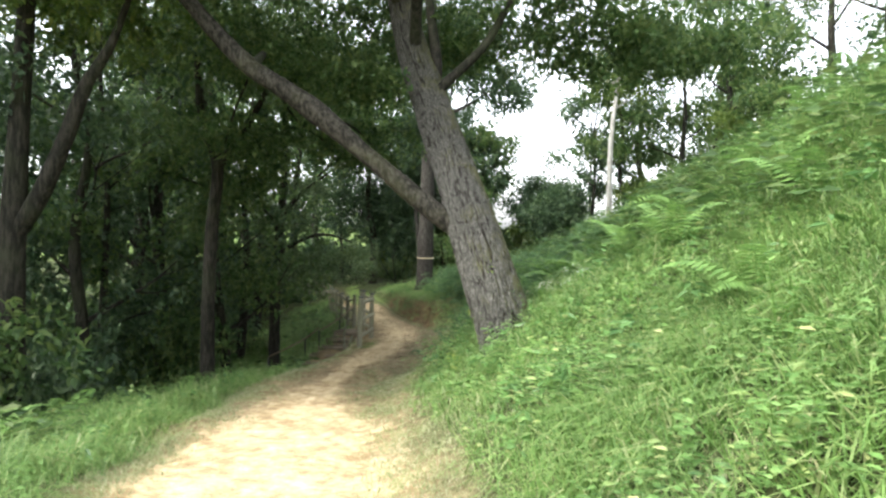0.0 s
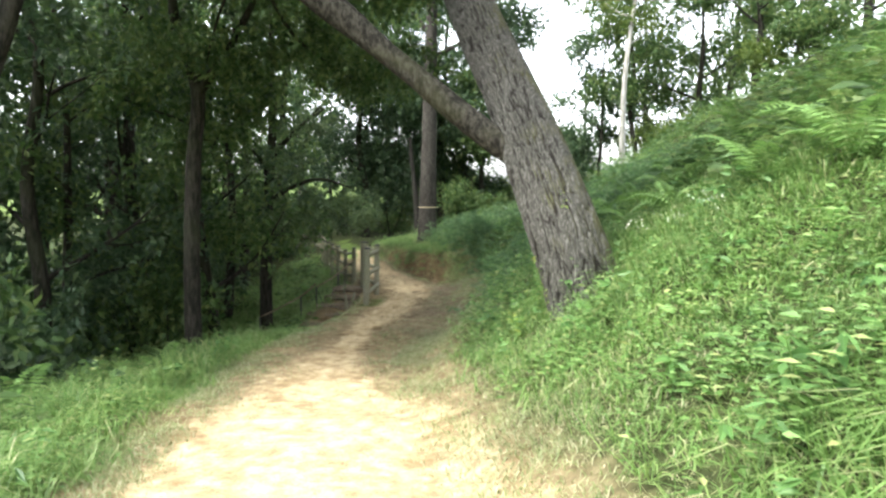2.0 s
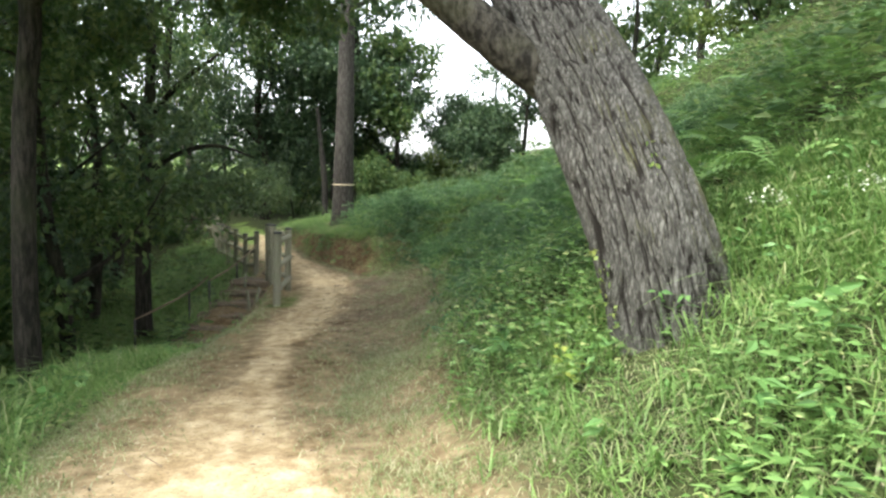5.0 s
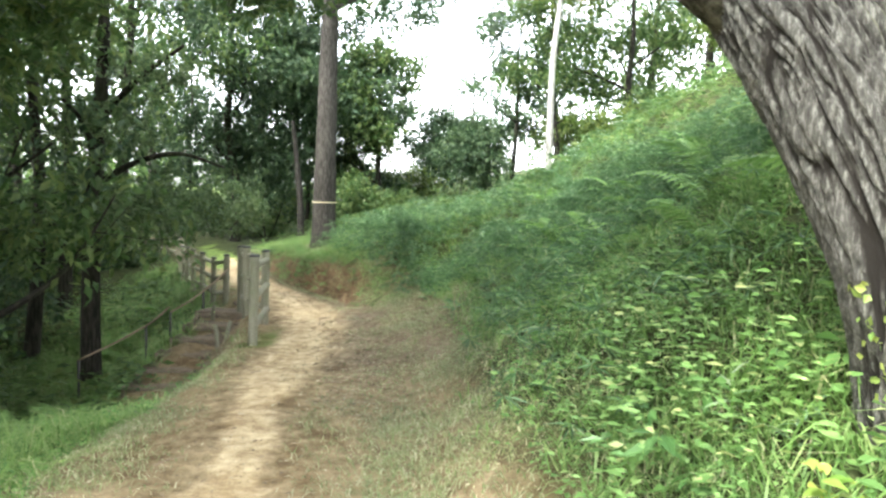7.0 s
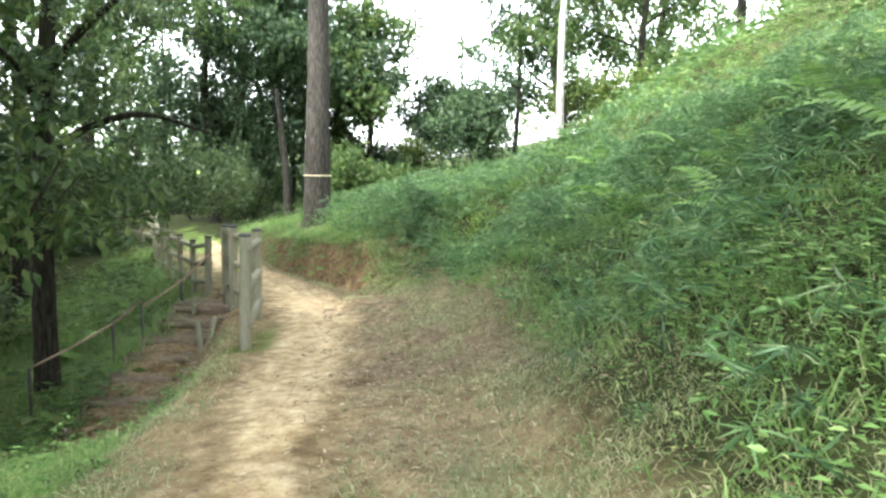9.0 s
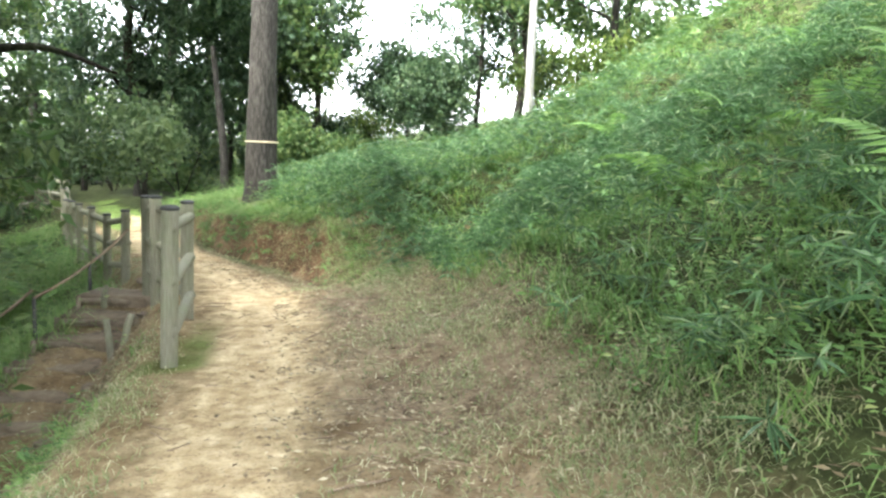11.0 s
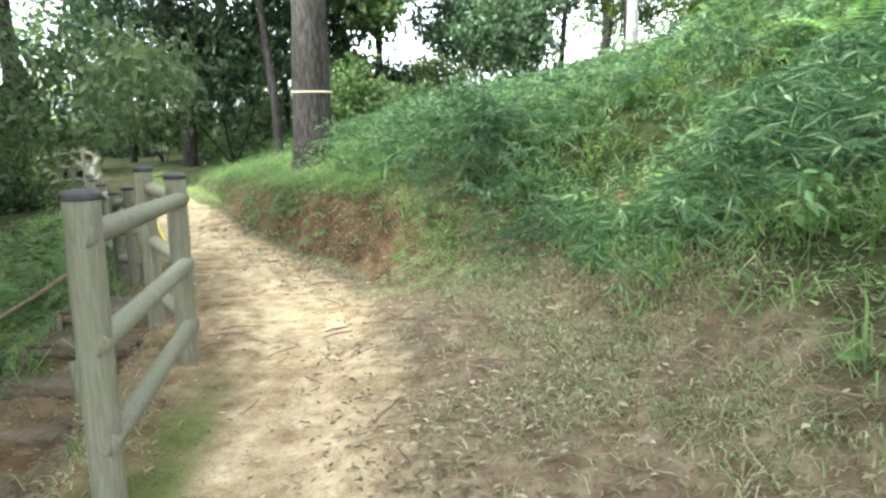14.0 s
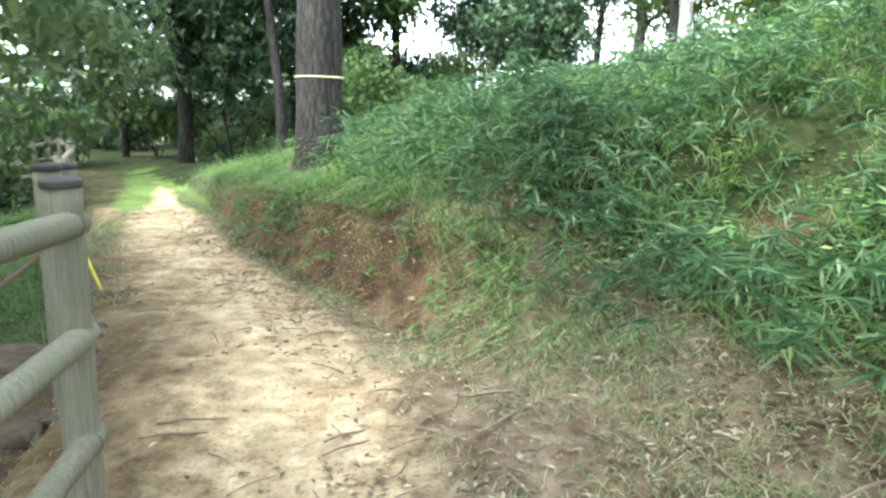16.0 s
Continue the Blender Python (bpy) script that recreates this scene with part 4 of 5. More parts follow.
def fence(posts, label, h=1.17, r=0.06, rails=(1.02, 0.64, 0.27), zs=None, side=0.03):
    x0, y0 = posts[0]
    z = [float(ground_z(*p)) for p in posts] if zs is None else zs
    fn = thing("timber_fence", (x0, y0, z[0]), label, "fence")
    pm, cm = post_mesh(h, r), cap_mesh(h, r)
    for i, (x, y) in enumerate(posts):
        o = part("post", pm, fn)
        o.matrix_basis = pose(x - x0, y - y0, z[i] - z[0], 0.6 * math.sin(i * 2.1), 0.8 * math.cos(i * 1.7), i * 77)
        part("cap", cm, o, "dark capping on the post")
        if i:
            px, py = posts[i - 1]
            for k in rails:
                part("rail", rail_mesh((px - x0 + side, py - y0, z[i - 1] - z[0] + k), (x - x0 + side, y - y0, z[i] - z[0] + k), 0.043, i), fn)
    return fn


fence([(-4.12, 14.83), (-4.28, 16.48), (-4.75, 17.4), (-5.0, 18.15)], "weathered round-timber fence with dark caps beside the path", zs=[-1.31, -1.40, -1.43, -1.49])
far = curve_points([(-5.5, 19.15), (-6.2, 20.5), (-6.9, 21.9), (-7.9, 24.3), (-8.6, 26.4), (-10.5, 29.0), (-12.0, 30.4)], 20)
run = np.concatenate([[0], np.cumsum(np.linalg.norm(np.diff(far, axis=0), axis=1))])
fence([(float(np.interp(s, run, far[:, 0])), float(np.interp(s, run, far[:, 1]))) for s in np.arange(0, run[-1], 1.0)], "long weathered timber fence curving away through the wood", 0.95, 0.055, (0.82, 0.52, 0.22))

# steps cut in earth, with log risers, going down beside the fence
def tread_mesh(w, depth, h, seed):
    """A worn slab of trodden earth: rounded, sagging, uneven."""
    bm = bmesh.new()
    bmesh.ops.create_cube(bm, size=1)
    bmesh.ops.subdivide_edges(bm, edges=bm.edges[:], cuts=5, use_grid_fill=True)
    for v in bm.verts:
        p = v.co
        round_off = 1 - 0.5 * max(0, abs(p.x) * 2 - 0.6) ** 2 - 0.5 * max(0, abs(p.y) * 2 - 0.6) ** 2
        k = 0.04 * noise.noise(Vector((p.x * 3 + seed * 5, p.y * 3, p.z * 2)))
        v.co = Vector((p.x * w * (1 + 2 * k), p.y * depth * (1 + 3 * k), p.z * h * (round_off if p.z > 0 else 1) + k * 0.6))
    me = bpy.data.meshes.new("tread")
    bm.to_mesh(me)
    bm.free()
    me.materials.append(STEP_EARTH)
    me.polygons.foreach_set("use_smooth", np.full(len(me.polygons), True))
    return me


st = thing("earth_steps", (-5.3, 18.3, -1.5), "worn earth steps with log edges and dead leaves", "steps")
for i in range(6):
    yy = 18.25 - i * 0.42
    xx = float(stair_x(yy))
    zz = -1.5 - 0.33 * (18.35 - yy)
    o = part("tread", tread_mesh(0.8, 0.46, 0.18, i), st)
    o.matrix_basis = pose(xx + 5.3, yy - 18.3, zz - 0.04 + 1.5, 0, 2 * math.sin(i * 2.2), -12 + 4 * math.sin(i * 1.3))
    V, F = tube([(xx - 0.44, yy - 0.17, zz - 0.02, 0.04), (xx, yy - 0.23, zz - 0.015, 0.045), (xx + 0.42, yy - 0.25, zz - 0.02, 0.038)], 12, 5, ridge=0.006, seed=i)
    part("step_log", np_mesh("step_log", V - np.array(st.location), F, LOG, True), st)
    for q in (-0.4, 0.4):
        V, F = tube([(xx + q, yy - 0.3, zz - 0.35, 0.028), (xx + q + 0.01, yy - 0.29, zz + 0.06, 0.026)], 8, 2, seed=i)
        part("stake", np_mesh("stake", V - np.array(st.location), F, LOG, True), st)
for i, (x, y, dx, h) in enumerate([(-5.02, 16.75, -0.06, 0.42), (-4.9, 16.6, 0.09, 0.34), (-5.45, 18.0, 0.03, 0.25)]):
    g0 = float(ground_z(x, y))
    V, F = tube([(x, y, g0 - 0.15, 0.036), (x + dx * 0.5, y, g0 + h * 0.5, 0.034), (x + dx, y + 0.02, g0 + h, 0.03)], 8, 4, ridge=0.004, seed=i + 30)
    o = part("stake", np_mesh("stake", V - np.array(st.location), F, TIMBER, True), st, "grey leaning wooden stake")
def stone_mesh(seed):
    bm = bmesh.new()
    bmesh.ops.create_icosphere(bm, subdivisions=2, radius=1)
    for v in bm.verts:
        k = 0.75 + 0.5 * noise.noise(v.co * 1.4 + Vector((seed * 3.1, 0, 0)))
        v.co = Vector((v.co.x * k, v.co.y * k * 0.75, max(v.co.z, -0.5) * k * 0.5))
    me = bpy.data.meshes.new("stone")
    bm.to_mesh(me)
    bm.free()
    me.materials.append(STONE)
    return me


for i, (x, y, s) in enumerate([(-5.1, 18.55, 0.15), (-4.95, 17.7, 0.1), (-5.0, 17.2, 0.09), (-5.1, 16.3, 0.1), (-6.1, 16.4, 0.12), (-5.25, 15.6, 0.11), (-5.3, 15.1, 0.1), (-6.15, 15.5, 0.12)]):
    o = tagged(new("stone", stone_mesh(i)), "rough brown stone bedded in the earth steps", "stone", "stones of the steps")
    o.matrix_world = pose(x, y, float(ground_z(x, y)) + 0.15 * s, 0, 0, i * 67) @ Matrix.Scale(s, 4)
hr = thing("handrail", (-5.75, 18.55, float(ground_z(-5.75, 18.55))), "low handrail of thin poles on dark iron posts", "handrail")
o3 = np.array(hr.location)
for line in ([(-5.45, 19.12, -0.84), (-5.75, 18.55, -1.2), (-6.06, 17.7, -1.44)], [(-6.1, 17.78, -1.36), (-6.42, 17.6, -1.66), (-7.15, 16.8, -2.05)]):
    for i in range(len(line) - 1):
        a, b = np.array(line[i]), np.array(line[i + 1])
        V, F = tube([(*(a - o3), 0.018), (*((a + b) / 2 - o3 + [0.01, 0, -0.012]), 0.019), (*(b - o3), 0.017)], 8, 3)
        part("bar", np_mesh("bar", V, F, TWIG, True), hr)
        V, F = tube([(b[0] - o3[0], b[1] - o3[1], min(b[2] - 0.4, float(ground_z(b[0], b[1])) - 0.1) - o3[2], 0.024), (*(b - o3), 0.022)], 8, 2)
        part("post", np_mesh("post", V, F, IRON, True), hr)
tp = thing("warning_tape", (-4.86, 17.95, -0.95), "short yellow tape tied to the fence post", "tape")
V, F = tube([(0, -0.02, 0.22, 0.008), (0.05, -0.05, 0.1, 0.01), (0.1, -0.06, -0.02, 0.008)], 6, 3)
part("strip", np_mesh("strip", V, F, YELLOW, True), tp)


# ---- undergrowth ----
def scatter(n, x0, x1, y0, y1, rng, keep):
    x, y = rng.uniform(x0, x1, n), rng.uniform(y0, y1, n)
    k = rng.random(n) < keep(x, y)
    x, y = x[k], y[k]
    return np.stack([x, y, ground_z(x, y)], -1)


def random_flat(n, rng):
    a = rng.uniform(0, 2 * np.pi, n)
    return np.stack([np.cos(a), np.sin(a), np.zeros(n)], -1)


def bank_d(x, y):
    return x - foot_x(y)


def left_d(x, y):
    return left_x(y) - x


def off_stairs(x, y):
    return 1 - np.exp(-np.abs((x - stair_x(y) - 0.4) / 1.0) ** 4) * smooth(13.0, 14.5, y) * (1 - smooth(18.9, 19.6, y))


def off_scar(x, y):
    return 1 - 0.75 * np.exp(-((x + 1.3) / 0.32) ** 2 - ((y - 17.4) / 0.42) ** 2)


def green_cover(x, y, reach=3.0):
    """How thick the tall growth stands: on the bank past its foot, and on the left past the verge."""
    b, e = bank_d(x, y), left_d(x, y)
    c = smooth(17.5, 19.0, y)
    start = 0.38 + 0.25 * (1 - smooth(6.5, 8.5, y)) - 0.25 * smooth(17.2, 18.2, y) + 0.26 * smooth(9.5, 11.5, y) * (1 - smooth(15.5, 17.5, y)) - 0.08 * c
    right = smooth(start, start + 0.8, b) * np.exp(-np.maximum(b - reach, 0) * 0.35)
    left = 1.5 * smooth(0.1, 0.7, e) * np.exp(-np.maximum(e - 2.2 - 1.6 * smooth(12, 14, y), 0) * 0.5)
    return np.where(b > 0, right, np.where(e > 0, left, 0)) * off_stairs(x, y) * off_scar(x, y) * (1 - 0.75 * np.exp(-((x + 4.4) / 1.0) ** 2 - ((y - 22.2) / 1.4) ** 2)) * (1 - 0.85 * np.exp(-((x + 0.65) / 0.55) ** 2 - ((y - 7.9) / 0.6) ** 2))


rng = np.random.default_rng(100)
# tall grass in tufts
T = scatter(48000, -9, 7, -0.5, 27, rng, lambda x, y: green_cover(x, y) * (1 - 0.45 * smooth(19.5, 23, y)) * np.where(left_d(x, y) > 0, 1.0, 0.72 + 0.28 * smooth(8, 10.5, y)) * (0.3 + 0.7 * smooth(0.35, 0.6, vnoise(x * 1.3, y * 1.3, 3))))
T = np.vstack([T, scatter(12000, -1.6, 4.0, 0.5, 9.5, rng, lambda x, y: green_cover(x, y) * (0.4 + 0.6 * vnoise(x * 2, y * 2, 40)))])
k = 10
P = np.repeat(T, k, 0) + np.concatenate([rng.normal(size=(len(T) * k, 2)) * 0.045, np.zeros((len(T) * k, 1))], 1)
n = len(P)
tall = np.repeat(0.12 + 0.3 * vnoise(T[:, 0] * 0.8, T[:, 1] * 0.8, 31) ** 1.3, k)
tall = tall * (1 + 1.3 * smooth(0.3, 1.0, left_d(P[:, 0], P[:, 1])) * (1 - 0.6 * smooth(12, 14, P[:, 1])))
V, F = blades(P, random_flat(n, rng), tall * rng.uniform(0.6, 1.3, n), rng.uniform(0.004, 0.013, n), rng.uniform(0.7, 1.8, n))
tagged(new("tall_grass", np_mesh("tall_grass", V, F, GRASS)), "tall green grass over the bank and verge", "grass", kind="stuff")
P = scatter(60000, -7.0, -1.8, 17, 26, rng, lambda x, y: np.exp(-((bank_d(x, y) - 0.5) / 0.22) ** 2) * smooth(17.0, 17.8, y) * (0.3 + 0.7 * vnoise(x * 3, y * 3, 6)))
n = len(P)
V, F = blades(P, np.stack([rng.normal(size=n) * 0.4 - 1, rng.normal(size=n) * 0.4 - 0.7, np.zeros(n)], -1), rng.uniform(0.12, 0.3, n), rng.uniform(0.005, 0.01, n), rng.uniform(1.2, 2.2, n))
tagged(new("overhanging_grass", np_mesh("overhanging_grass", V, F, GRASS)), "grass drooping over the lip of the earth cut", "grass", kind="stuff")
T = scatter(1900, -3.4, 3, 18.5, 26, rng, lambda x, y: np.exp(-((x + 1.6) / 0.6) ** 2 - ((y - 20.0) / 0.8) ** 2) + 0.12 * (bank_d(x, y) > 1.2))
P = np.repeat(T, 9, 0) + rng.normal(size=(len(T) * 9, 3)) * [0.04, 0.04, 0]
n = len(P)
V, F = blades(P, random_flat(n, rng), rng.uniform(0.35, 0.75, n), rng.uniform(0.007, 0.014, n), rng.uniform(0.5, 1.5, n))
tagged(new("pampas_grass", np_mesh("pampas_grass", V, F, GRASS)), "tall upright grass tussocks on the crest", "grass", kind="stuff")
T = scatter(3000, -6.4, -2.2, 18.0, 25, rng, lambda x, y: smooth(-0.02, 0.12, bank_d(x, y)) * (1 - smooth(0.5, 0.8, bank_d(x, y))) * smooth(0.42, 0.6, vnoise(x * 2.3, y * 2.3, 93)))
P = np.repeat(T, 8, 0) + rng.normal(size=(len(T) * 8, 3)) * [0.03, 0.03, 0.02] + [-0.02, -0.02, 0.05]
n = len(P)
sz = rng.uniform(0.02, 0.05, n)
V, F = leaves(P, random_flat(n, rng) + [-0.4, -0.3, -0.1], unit(rng.normal(size=(n, 3)) * 0.4 + [-0.4, -0.3, 0.8]), sz * 1.9, sz * 0.6, 0.15, 0.4)
tagged(new("cut_weeds", np_mesh("cut_weeds", V, F, LEAF_BROAD)), "small green weeds rooted in the red earth cut", "weeds", kind="stuff")
# trimmed pale grass at the path's edge
P = scatter(950000, -6.8, 1.6, -0.5, 28, rng, lambda x, y: np.where((bank_d(x, y) < 2.0) & (left_d(x, y) < 1.0),
            (0.15 * smooth(5, 9, y) * (1 - smooth(11.5, 14, y)) + smooth(-0.9, 0.2, bank_d(x, y) - 0.7 * (1 - smooth(6.5, 9.5, y)) - 0.25 * smooth(11, 13.5, y) * (1 - smooth(17.5, 18.5, y))) * (1 - smooth(0.9, 1.5, bank_d(x, y) - 0.5 * (1 - smooth(7, 9, y)))) * (1 - 0.4 * smooth(11.5, 13.5, y) * (1 - smooth(17, 18, y)) * (1 - smooth(0.2, 0.5, bank_d(x, y)))) + 0.8 * smooth(-0.35, 0.1, left_d(x, y)) + smooth(23, 24.2, y)),
            0) * (0.25 + 0.75 * smooth(0.3, 0.65, vnoise(x * 2.6, y * 2.6, 5))) * off_stairs(x, y)
            * smooth(0.25, 0.6, np.abs(x - np.interp(y, TRAIL_Y, TRAIL_X)) / np.interp(y, [0, 6, 9, 16, 20, 24, 25], [1.6, 1.3, 0.8, 0.8, 1.4, 1.4, 0.5])))
n = len(P)
V, F = blades(P, random_flat(n, rng), rng.uniform(0.02, 0.09, n), rng.uniform(0.003, 0.0075, n), rng.uniform(0.7, 1.8, n))
tagged(new("trimmed_grass", np_mesh("trimmed_grass", V, F, GRASS_DRY)), "short pale trimmed grass along the path", "grass", kind="stuff")
# weeds: leafy stems
T = scatter(58000, -9.5, 8, -0.5, 28, rng, lambda x, y: green_cover(x, y, 4.0) * (1 - 0.4 * smooth(19.5, 23, y)) * (0.4 + 0.6 * smooth(0.33, 0.6, vnoise(x * 1.1, y * 1.1, 9))))
k = 9
h = 0.06 + 0.62 * vnoise(T[:, 0] * 0.9, T[:, 1] * 0.9, 2) ** 1.7 * rng.uniform(0.5, 1.3, len(T))
lean = rng.normal(size=(len(T), 3)) * [0.25, 0.25, 0] + [0, 0, 1]
u = np.tile(np.linspace(0.25, 1, k), len(T))[:, None]
out = random_flat(len(T) * k, rng)
P = np.repeat(T, k, 0) + np.repeat(lean * h[:, None], k, 0) * u + out * 0.02
n = len(P)
s = np.repeat(rng.uniform(0.014, 0.04, len(T)) * (1 + 0.45 * smooth(0.45, 0.7, vnoise(T[:, 0] * 1.6, T[:, 1] * 1.6, 51))), k) * (1.25 - 0.5 * u[:, 0]) * rng.uniform(0.7, 1.2, n)
V, F = leaves(P, out + [0, 0, 0.25], unit(rng.normal(size=(n, 3)) * 0.3 + [0, 0, 1]), s * 1.6, s * 0.72, 0.15, 0.25)
tagged(new("weeds", np_mesh("weeds", V, F, LEAF_WEED)), "low broad-leaved green weeds covering the bank", "weeds", kind="stuff")
# broad-leaved rosettes standing over the rest in drifts
T = scatter(17000, -9, 6, 0, 24, rng, lambda x, y: green_cover(x, y, 3.5) * (0.1 + 0.9 * smooth(0.48, 0.68, vnoise(x * 1.5, y * 1.5, 61))) * (1 - 0.55 * smooth(13.5, 15, y)) * (0.32 + 0.3 * smooth(10, 12, y)) * np.where(left_d(x, y) > 0, 0.25, 1.0))
k = 8
s0 = rng.uniform(0.03, 0.066, len(T)) * (0.8 + 0.6 * vnoise(T[:, 0] * 0.7, T[:, 1] * 0.7, 66))
top = rng.uniform(0.12, 0.42, len(T))[:, None] * np.array([[0, 0, 1.0]]) + rng.normal(size=(len(T), 3)) * [0.03, 0.03, 0]
out = random_flat(len(T) * k, rng)
P = np.repeat(T + top, k, 0) + out * 0.012 + np.stack([np.zeros(len(T) * k), np.zeros(len(T) * k), -np.tile(np.arange(k) // 4 * 0.05, len(T))], -1)
n = len(P)
s = np.repeat(s0, k) * rng.uniform(0.75, 1.2, n)
V, F = leaves(P, out + rng.normal(size=(n, 3)) * 0.15 + [0, 0, 0.1], unit(rng.normal(size=(n, 3)) * 0.5 + [-0.15, -0.1, 1]), s * 1.5, s * rng.uniform(0.4, 0.75, n), 0.14, 0.45)
stalks = blades(T, top * [1, 1, 0] + rng.normal(size=T.shape) * [0.01, 0.01, 0], np.linalg.norm(top, axis=1) * 1.06, np.full(len(T), 0.005), np.full(len(T), 0.1))
V, F = joined([(V, F), stalks])
tagged(new("broad_weeds", np_mesh("broad_weeds", V, F, LEAF_BROAD)), "broad-leaved green weeds standing in clumps on the bank", "weeds", kind="stuff")
# dwarf bamboo
T = scatter(34000, -4, 6, 8.8, 27, rng, lambda x, y: green_cover(x, y, 3.5) * (x > foot_x(y)) * (0.3 * smooth(8.8, 11, y) + 0.7 * smooth(12.5, 14, y)) * (0.10 + 0.9 * smooth(0.42, 0.6, vnoise(x * 0.75, y * 0.75, 12))) * (1 - 0.7 * smooth(17, 18.5, y) * (1 - np.exp(-((x + 2.45) / 0.9) ** 2 - ((y - 18.7) / 1.0) ** 2))))
k = 10
hh = (rng.uniform(0.1, 0.42, len(T)) * (0.5 + 1.3 * vnoise(T[:, 0] * 2.1, T[:, 1] * 2.1, 88)))[:, None] * [0, 0, 1]
P = np.repeat(T + hh, k, 0)
n = len(P)
V, F = leaves(P, random_flat(n, rng) + [-0.15, -0.1, 0.25] + rng.normal(size=(n, 3)) * 0.35, unit(rng.normal(size=(n, 3)) * 0.6 + [-0.3, -0.2, 1]), rng.uniform(0.07, 0.155, n), rng.uniform(0.010, 0.018, n), 0.25, 0.75)
tagged(new("dwarf_bamboo", np_mesh("dwarf_bamboo", V, F, LEAF_SASA)), "dark dwarf bamboo leaves thick on the slope", "undergrowth", kind="stuff")
# ground cover under the wood
T = scatter(44000, -22, 9, -4, 42, rng, lambda x, y: np.where(left_d(x, y) > 1.2, 0.9, np.where(bank_d(x, y) > 3.0, 0.9, 0)) * smooth(0.3, 0.5, vnoise(x * 0.7, y * 0.7, 21)))
n = len(T) * 3
P = np.repeat(T, 3, 0) + rng.normal(size=(n, 3)) * [0.12, 0.12, 0.0] + np.stack([np.zeros(n), np.zeros(n), rng.uniform(0.03, 0.5, n)], -1)
s = rng.uniform(0.06, 0.15, n)
V, F = leaves(P, random_flat(n, rng), unit(rng.normal(size=(n, 3)) * 0.5 + [0, 0, 1]), s * 1.5, s * 0.7)
tagged(new("ground_cover", np_mesh("ground_cover", V, F, LEAF_OAK)), "leafy ground cover under the trees", "undergrowth", kind="stuff")
# dead leaves
P = scatter(210000, -6.6, -0.3, 5, 24, rng, lambda x, y: np.where((bank_d(x, y) < 1.2), 0.03 + 0.75 * smooth(-1.1, -0.1, bank_d(x, y)) * smooth(10, 14, y) + 0.5 * smooth(-0.1, 0.4, left_d(x, y)), 0)
            * smooth(6, 11, y) * (0.3 + 0.7 * smooth(0.4, 0.6, vnoise(x * 1.7, y * 1.7, 15))))
n = len(P)
P[:, 2] += rng.uniform(0.004, 0.014, n)
s = rng.uniform(0.012, 0.036, n)
V, F = leaves(P, random_flat(n, rng) + [0, 0, 0.06], unit(rng.normal(size=(n, 3)) * 0.28 + [0, 0, 1]), s * 1.7, s * 0.62, 0.2, 0.05)
tagged(new("fallen_leaves", np_mesh("fallen_leaves", V, F, LITTER)), "scattered dry brown fallen leaves", "leaf litter", kind="stuff")


# fine dead twigs
T = scatter(2600, -6.2, -0.8, 8, 20, rng, lambda x, y: np.where(bank_d(x, y) < 1.0, 0.08 + smooth(-1.0, 0.1, bank_d(x, y)) * smooth(11, 13, y) + 0.8 * smooth(0.0, 0.4, left_d(x, y)) * smooth(11, 13, y), 0))
bits = []
for p in T:
    ang, L = rng.uniform(0, 6.28), rng.uniform(0.05, 0.22)
    e = np.array([math.cos(ang), math.sin(ang), rng.uniform(-0.05, 0.2)]) * L
    m = p + e * 0.5 + rng.normal(size=3) * [0.01, 0.01, 0.003]
    bits.append(tube([(*(p + [0, 0, 0.008]), 0.004), (*(m + [0, 0, 0.01]), 0.0035), (*(p + e + [0, 0, 0.008]), 0.002)], 4, 2))
V, F = joined(bits)
tagged(new("dead_twigs", np_mesh("dead_twigs", V, F, TWIG, True)), "fine dead twigs strewn over the verge", "twigs", kind="stuff")


# ---- single plants ----
def frond_mesh(length, mat, pairs=17):
    """An arching fern frond: a thin rib with two rows of leaflets."""
    u = np.linspace(0, 1, pairs)
    rib = np.stack([length * (u * 0.95), np.zeros(pairs), length * (0.75 * u - 0.75 * u ** 2.2)], -1)
    V, F = tube([(*p, 0.004 * (1.1 - t)) for p, t in zip(rib[::4], u[::4])], 4, 2)
    w = length * 0.24 * np.sin(np.pi * (0.12 + 0.86 * u) ** 0.8)
    bits = [(V, F)]
    for s in (-1, 1):
        al = np.stack([0.45 * np.ones(pairs), s * np.ones(pairs), -0.15 * np.ones(pairs)], -1)
        bits.append(leaves(rib, al, np.tile([[0, 0, 1.0]], (pairs, 1)), w, length * 0.055, 0.1, 0.15))
    V, F = joined(bits)
    return np_mesh("frond", V, F, mat)


